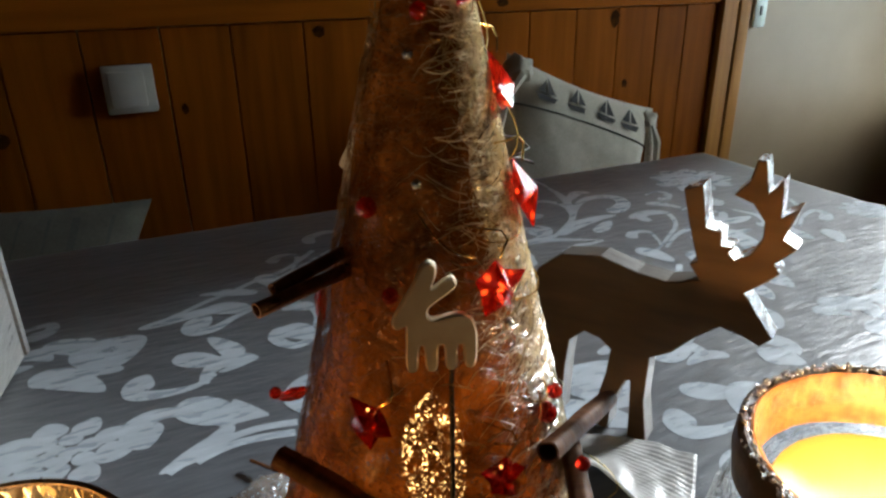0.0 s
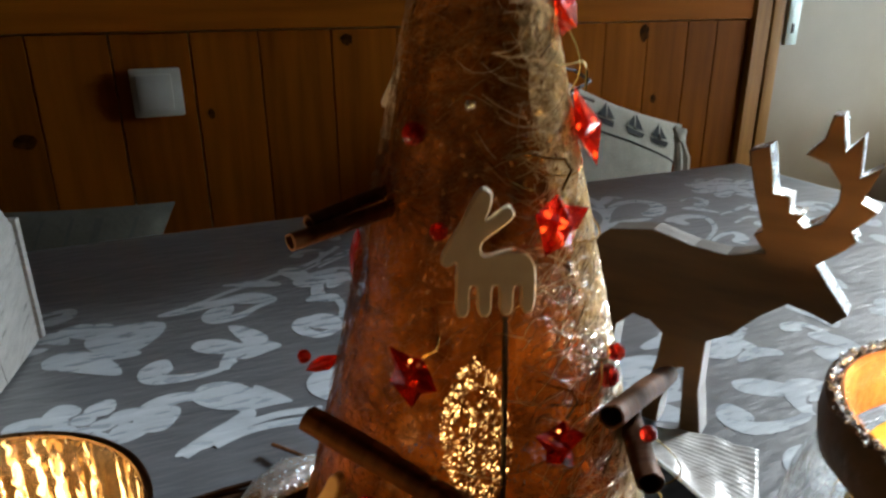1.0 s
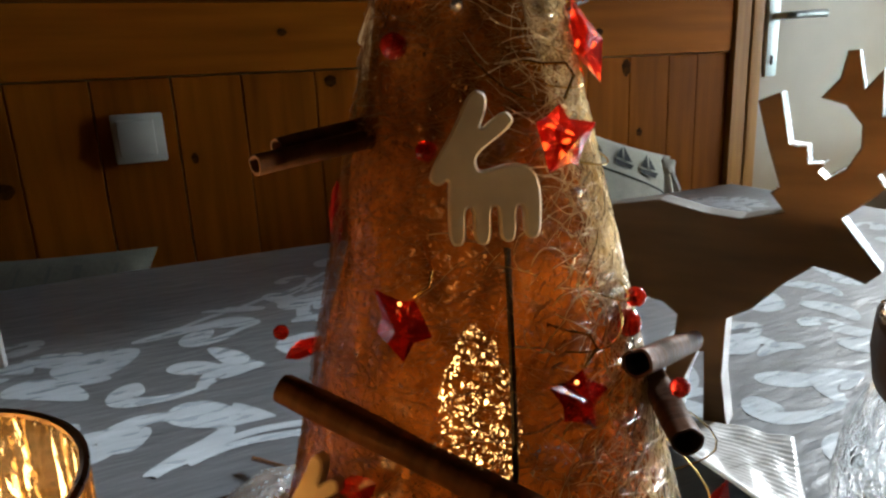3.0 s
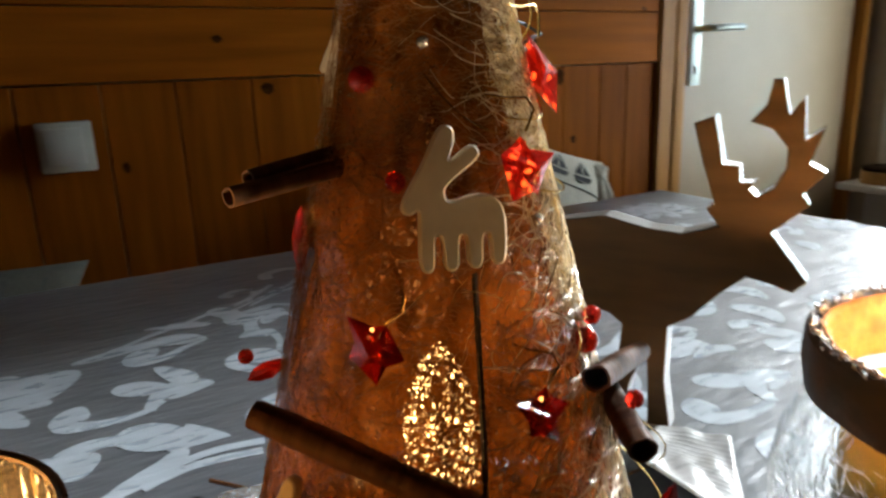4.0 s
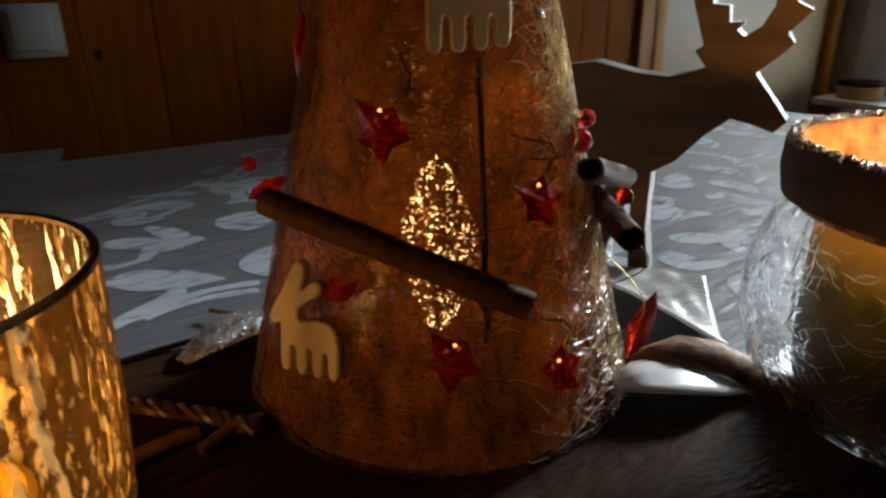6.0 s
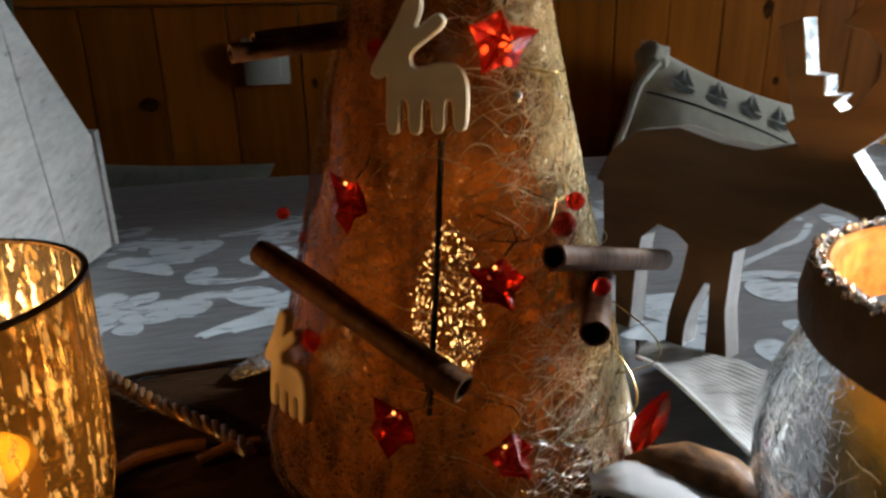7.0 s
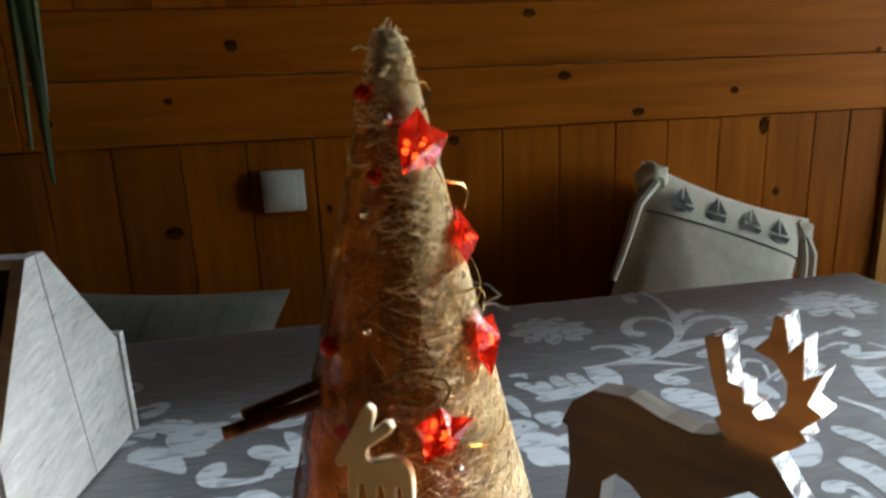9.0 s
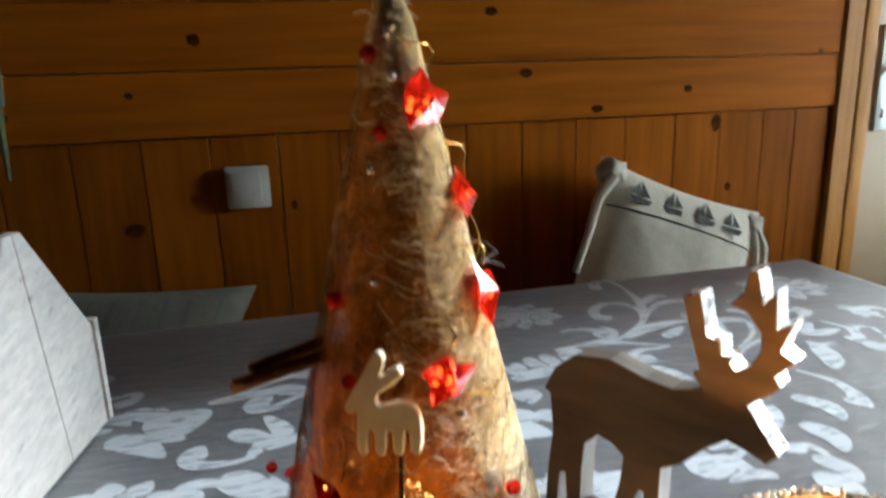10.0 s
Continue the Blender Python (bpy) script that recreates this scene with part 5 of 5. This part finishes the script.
outer = [(0.0500, 0.0000), (0.0620, 0.0040), (0.0720, 0.0160), (0.0770, 0.0330), (0.0780, 0.0480), (0.0755, 0.0640), (0.0700, 0.0780), (0.0645, 0.0900), (0.0640, 0.1085)]
inner = [(r - 0.0028, max(z, 0.004)) for r, z in outer[::-1]]
body_glass = part("glass_bowl", lathe(outer + inner, 64), CRACKLE, jar, "clear crackled glass bowl")
body_glass.visible_shadow = False
band_p = [(0.0645, 0.0880), (0.0690, 0.0890), (0.0702, 0.0990), (0.0692, 0.1090), (0.0670, 0.1112), (0.0645, 0.1095)]
rnd = random.Random(31)
verts, faces = [], []
for _ in range(620):
    a, k, hd = rnd.uniform(0, 2 * math.pi), rnd.uniform(0.3, 6.4), rnd.uniform(-0.9, 0.9) + rnd.choice((0, math.pi))
    pts = []
    for i in range(rnd.randint(3, 6)):
        lo = int(min(max(k, 0), 6.99))
        (r0, z0), (r1, z1) = outer[lo], outer[lo + 1]
        f = min(max(k, 0), 6.99) - lo
        r, z = r0 + (r1 - r0) * f - 0.0013, z0 + (z1 - z0) * f
        pts.append(Vector((r * math.cos(a), r * math.sin(a), z)))
        a += 0.0030 * math.cos(hd) / r
        k += 0.20 * math.sin(hd)
        hd += rnd.choice((-0.7, -0.35, 0, 0, 0.35, 0.7))
    base = len(verts)
    for p in pts:
        rad = Vector((p.x, p.y, 0)).normalized()
        for q in range(3):
            verts.append(p + 0.00011 * (math.cos(2.094 * q) * rad + math.sin(2.094 * q) * Vector((0, 0, 1))))
    for i in range(len(pts) - 1):
        for q in range(3):
            b, c = base + 3 * i + q, base + 3 * i + (q + 1) % 3
            faces.append((b, c, c + 3, b + 3))
me = bpy.data.meshes.new("crackle")
me.from_pydata(verts, [], faces)
me.materials.append(CRACK_LINE)
ob = new("crackle", me)
ob.parent, ob["label"], ob["kind"] = jar, "bright crackle lines in the glass", "stuff"
part("rim_band", lathe(band_p, 72, 0.02, close=True), BAND, jar, "dark rusty band round the rim")
part("rim_lining", lathe([(0.0600, 0.0840), (0.0618, 0.0840), (0.0634, 0.0960), (0.0641, 0.1098), (0.0630, 0.1102), (0.0618, 0.0960)], 64, 0.012, close=True), COPPER, jar, "rough gilded lining of the rim")
bm = bmesh.new()
rnd = random.Random(5)
for k in range(520):
    a = rnd.uniform(0, 2 * math.pi)
    r = rnd.uniform(0.0642, 0.0692)
    mm = Matrix.Translation((r * math.cos(a), r * math.sin(a), 0.1108 + rnd.uniform(-0.001, 0.0012))) @ Euler((rnd.uniform(0, 6), rnd.uniform(0, 6), 0)).to_matrix().to_4x4()
    bmesh.ops.create_cube(bm, size=rnd.uniform(0.0007, 0.0016), matrix=mm)
gl = part("rim_glitter", bm, GLITTER, jar, "coarse silver glitter on the rim", smooth=False)
gl["kind"] = "stuff"
part("candle", lathe([(0.0500, 0.0042), (0.0530, 0.0100), (0.0540, 0.0340), (0.0540, 0.0600), (0.0535, 0.0790), (0.0520, 0.0830), (0.0470, 0.0825), (0.0370, 0.0790), (0.0150, 0.0775), (0.0005, 0.0772)], 48), LIT_WAX, jar, "wax candle, flame glow coloured in gold above, dark below, with a melted hollow")
part("wick", tube([(0, 0, 0.0765), (0.0005, 0.0003, 0.083), (0.0012, 0.0005, 0.0885)], 0.0008, 6), DARK_WIRE, jar)


def flame(parent, at, h):
    prof = [(0.0004, 0.0), (0.0022, 0.10 * h), (0.0034, 0.30 * h), (0.0028, 0.55 * h), (0.0014, 0.82 * h), (0.0003, h)]
    part("flame", lathe(prof, 16), FLAME, parent, "small candle flame", Matrix.Translation(at))


flame(jar, (0.0012, 0.0005, 0.0865), 0.020)

# ---- gold mercury-glass votive ----
VX, VY = -0.0455, 0.322
votive = thing("votive_glass", "gold streaked mercury glass votive with a burning candle", "candle", pose(VX, VY, 0.0050))
outer = [(0.0440, 0.0000), (0.0500, 0.0030), (0.0535, 0.0200), (0.0560, 0.0550), (0.0572, 0.0990), (0.0566, 0.1005)]
inner = [(0.0548, 0.0990), (0.0536, 0.0550), (0.0508, 0.0200), (0.0470, 0.0060), (0.0005, 0.0050)]
part("glass_cup", lathe(outer + inner, 264, ribs=RIBS), AMBER, votive, "streaked gold mercury glass")
part("rim", lathe([(0.0547, 0.0992), (0.0573, 0.0992), (0.0574, 0.1006), (0.0561, 0.1013), (0.0548, 0.1006)], 64, close=True), RIM_BROWN, votive, "dark brown rim")
part("candle", lathe([(0.0280, 0.0054), (0.0285, 0.0300), (0.0260, 0.0315), (0.0200, 0.0285), (0.0005, 0.0275)], 32), WAX, votive, "short wax candle in the glass")
part("wick", tube([(0, 0, 0.027), (0.0005, 0.0002, 0.036)], 0.0008, 6), DARK_WIRE, votive)
flame(votive, (0, 0, 0.0340), 0.020)

# warm light of the two flames
for name, at, watts in (("jar_flame_light", (JX, JY, 0.102), JAR_W), ("votive_flame_light", (VX, VY, 0.058), VOTIVE_W)):
    lamp = bpy.data.lights.new(name, "POINT")
    lamp.energy, lamp.color, lamp.shadow_soft_size = watts, (1.0, 0.72, 0.42), 0.006
    new(name, lamp).location = at

# ---- whitewashed house-shaped crate with glasses in it ----
g = Vector((0.17, 0.985, 0)).normalized()
ridge = Vector((-g.y, g.x, 0))
m = Matrix((ridge, g, (0, 0, 1))).transposed().to_4x4()
m.translation = Vector((-0.100, 0.594, 0.0012))
crate = thing("house_crate", "whitewashed wooden house-shaped crate, open at the front", "crate", m)
HW, EAVE, TOP, LONG, FW, FEAVE = 0.103, 0.096, 0.201, 0.27, 0.076, 0.081
for x in (0.0, LONG - 0.010):
    for board, proud in ((((-FW, 0.0), (0.034, 0.0), (0.0078, TOP), (-0.004, TOP), (-FW + 0.003, FEAVE)), 0.0), (((0.0341, 0.0), (HW, 0.0), (HW, EAVE), (0.018, TOP), (0.0079, TOP)), 0.0005)):
        part("gable_board", cut_out(board, 0.010, 0.0003), BOX_WHITE, crate, "", pose(x + 0.010 - proud, 0, 0, 0, 0, 90))
part("back_wall", box((LONG + 0.006, 0.008, EAVE + 0.004), (LONG / 2, HW + 0.0045, EAVE / 2 + 0.0025), 0.001), BOX_WHITE, crate)
part("front_wall", box((LONG + 0.002, 0.008, FEAVE), (LONG / 2, -FW - 0.0045, FEAVE / 2 + 0.0005), 0.001), BOX_INNER, crate, "darkened brown front board")
sl = math.atan2(TOP - EAVE, HW - 0.018)
part("back_roof", box((LONG - 0.022, 0.006, 0.128), (LONG / 2, 0.056, 0.146), 0.001, turn=pose(0, 0, 0, math.degrees(math.pi / 2 - sl), 0, 0)), BOX_INNER, crate, "darkened brown inner roof board")
part("ridge_bar", box((LONG - 0.022, 0.018, 0.008), (LONG / 2, 0.006, TOP - 0.0045), 0.001), BOX_WHITE, crate)
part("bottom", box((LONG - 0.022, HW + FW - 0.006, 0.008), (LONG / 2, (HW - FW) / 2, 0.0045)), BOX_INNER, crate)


def tumbler(x, y):
    ob = thing("drinking_glass", "clear stemmed glass standing in the crate", "glass", crate.matrix_world @ pose(x, y, 0.0086), group="glasses in the crate")
    prof = [(0.78 * r, 1.2 * z) for r, z in ((0.020, 0.0), (0.020, 0.002), (0.004, 0.005), (0.0035, 0.045), (0.010, 0.055), (0.019, 0.075), (0.0215, 0.105), (0.0195, 0.135), (0.0185, 0.135), (0.0203, 0.105), (0.0178, 0.076), (0.006, 0.058), (0.0005, 0.056))]
    g_ob = part("bowl_and_stem", lathe(prof, 32), CLEAR, ob)
    g_ob.visible_shadow = False


for x, y in ((0.053, 0.0), (0.102, -0.012), (0.150, 0.002), (0.205, -0.012)):
    tumbler(x, y)

# ---- dried leaf, pearl petal, ribbon and silver leaf round the cone ----


def blade(points, widths, cup, bm=None, ripple=0.0, lift=0.0):
    """A curved leaf: a strip along points, cupped across."""
    bm = bm or bmesh.new()
    rows = []
    pts = [Vector(p) for p in points]
    for i, (p, w) in enumerate(zip(pts, widths)):
        d = (pts[min(i + 1, len(pts) - 1)] - pts[max(i - 1, 0)]).normalized()
        side = d.cross(Vector((0, 0, 1))).normalized()
        row = []
        for k in range(7):
            s = k / 3 - 1
            row.append(bm.verts.new(p + side * w * s + Vector((0, 0, cup * w * s * s + ripple * noise.noise((i * 0.9, k * 0.8, 2.2))))))
        rows.append(row)
    for a, b in zip(rows, rows[1:]):
        for k in range(6):
            bm.faces.new((a[k], a[k + 1], b[k + 1], b[k]))
    return bm


def thicken(ob, t=0.0012):
    md = ob.modifiers.new("thickness", "SOLIDIFY")
    md.thickness, md.offset = t, 1.0
    return ob


ob = part("dried_leaf", blade([(0.206, 0.310, 0.006), (0.214, 0.300, 0.018), (0.226, 0.292, 0.022), (0.240, 0.282, 0.020), (0.252, 0.268, 0.012), (0.262, 0.250, 0.006), (0.268, 0.236, 0.005)],
                              [0.004, 0.009, 0.011, 0.012, 0.011, 0.008, 0.003], -0.55, ripple=0.002), LEAF_BROWN)
tagged(thicken(ob), "curled brown dried leaf lying beside the cone", "leaf")
ob = part("pearl_petal", blade([(0.186, 0.292, 0.015), (0.200, 0.288, 0.017), (0.216, 0.283, 0.016), (0.232, 0.276, 0.010), (0.246, 0.268, 0.005)],
                               [0.005, 0.012, 0.015, 0.010, 0.003], -0.15, ripple=0.002), SHELL_WHITE)
tagged(thicken(ob, 0.0008), "translucent pearly white petal under the dried leaf", "petal")
FAR_EDGE = [(0.261, 0.401, 0.012), (0.276, 0.396, 0.01), (0.291, 0.39, 0.008), (0.306, 0.38, 0.006), (0.316, 0.369, 0.005), (0.325, 0.356, 0.005)]
NEAR_EDGE = [(0.248, 0.376, 0.016), (0.254, 0.365, 0.016), (0.257, 0.348, 0.014), (0.259, 0.329, 0.012), (0.261, 0.312, 0.009), (0.264, 0.296, 0.006)]
bm = bmesh.new()
rows = []
for i in range(31):
    s = i / 30 * 5
    k, f = min(int(s), 4), s - min(int(s), 4)
    p, q = Vector(FAR_EDGE[k]).lerp(FAR_EDGE[k + 1], f), Vector(NEAR_EDGE[k]).lerp(NEAR_EDGE[k + 1], f)
    row = []
    for j in range(85):
        w = j / 84
        v = p.lerp(q, w)
        v.z += -0.004 * math.sin(math.pi * w) + 0.00020 * math.cos(2 * math.pi * 19 * w) + 0.0015 * noise.noise((i * 0.22, w * 3, 5.0)) + 0.0008
        v.z = max(v.z, 0.0022)
        row.append(bm.verts.new(v))
    rows.append(row)
for a, b in zip(rows, rows[1:]):
    for j in range(84):
        bm.faces.new((a[j], a[j + 1], b[j + 1], b[j]))
ribbon = thing("ribbon", "wide ribbed white organza ribbon beside the cone", "ribbon")
ob = part("band", bm, RIBBON, ribbon)
thicken(ob, 0.0004)
rim = [Vector(NEAR_EDGE[min(int(i / 6), 4)]).lerp(NEAR_EDGE[min(int(i / 6), 4) + 1], i / 6 - min(int(i / 6), 4)) + Vector((0, 0, 0.0014)) for i in range(31)]
part("wired_edge", tube(rim, 0.0013, 6), SHELL_WHITE, ribbon, "bright white wired edge")
ob = part("straw_blade", blade([(0.2330, 0.396, 0.034), (0.2320, 0.385, 0.028), (0.2300, 0.372, 0.020), (0.2265, 0.358, 0.012), (0.2240, 0.345, 0.006)],
                               [0.0012, 0.0030, 0.0036, 0.0030, 0.0012], 0.2, ripple=0.001), SHELL_WHITE)
tagged(thicken(ob, 0.0006), "narrow white straw blade leaning on the cone", "straw")
ob = part("silver_leaf", blade([(0.040, 0.425, 0.006), (0.055, 0.432, 0.011), (0.072, 0.438, 0.013), (0.088, 0.442, 0.010), (0.100, 0.440, 0.006)],
                               [0.004, 0.011, 0.014, 0.010, 0.004], -0.2, ripple=0.003), GLITTER)
tagged(thicken(ob, 0.001), "crumpled silver leaf behind the cone", "leaf")

cord = thing("braided_cord", "brown and gold braided cord lying on the mat", "cord")
way = [Vector(p) for p in ((-0.030, 0.446, 0.0085), (-0.012, 0.424, 0.0085), (0.004, 0.406, 0.0085), (0.022, 0.389, 0.0085), (0.040, 0.371, 0.0085), (0.054, 0.352, 0.0085))]
for k in range(3):
    line = []
    for i in range(61):
        u = i / 60 * (len(way) - 1)
        c = way[min(int(u), 4)].lerp(way[min(int(u), 4) + 1], u - min(int(u), 4))
        a = 0.62 * i + 2.094 * k
        line.append(c + Vector((0.0019 * math.cos(a), 0.0016 * math.cos(a), 0.0018 * math.sin(a))))
    part("strand", tube(line, 0.0017, 7), CORD_GOLD if k == 0 else CORD_BROWN, cord, "gold thread of the cord" if k == 0 else "")
for label, pts, r in (("glossy brown twig lying on the mat", ((-0.006, 0.348, 0.0075), (0.008, 0.357, 0.0095), (0.026, 0.362, 0.0090), (0.034, 0.363, 0.0075)), 0.0030),
                      ("short glossy brown twig lying on the mat", ((0.032, 0.352, 0.0072), (0.044, 0.357, 0.0090), (0.058, 0.360, 0.0080)), 0.0024)):
    ob = part("twig", tube(pts, r, 9), TWIG)
    tagged(ob, label, "twig")
ob = part("twig", tube(((0.066, 0.478, 0.004), (0.084, 0.452, 0.006), (0.098, 0.425, 0.008), (0.104, 0.412, 0.006)), 0.0012, 6), TWIG)
tagged(ob, "thin dark twig lying on the silver leaf", "twig")

# round wooden box on the window sill
rb = thing("round_box", "round honey-coloured wooden box with a dark lid", "box", pose(2.215, 1.255, WIN_Z0 + 0.0235))
part("box_side", lathe([(0.050, 0.0), (0.064, 0.001), (0.066, 0.004), (0.066, 0.040)], 40), BOX_ROUND, rb)
part("lid", lathe([(0.067, 0.0405), (0.067, 0.049), (0.064, 0.051), (0.0005, 0.051)], 40), MAT_BROWN, rb, "dark brown lid")
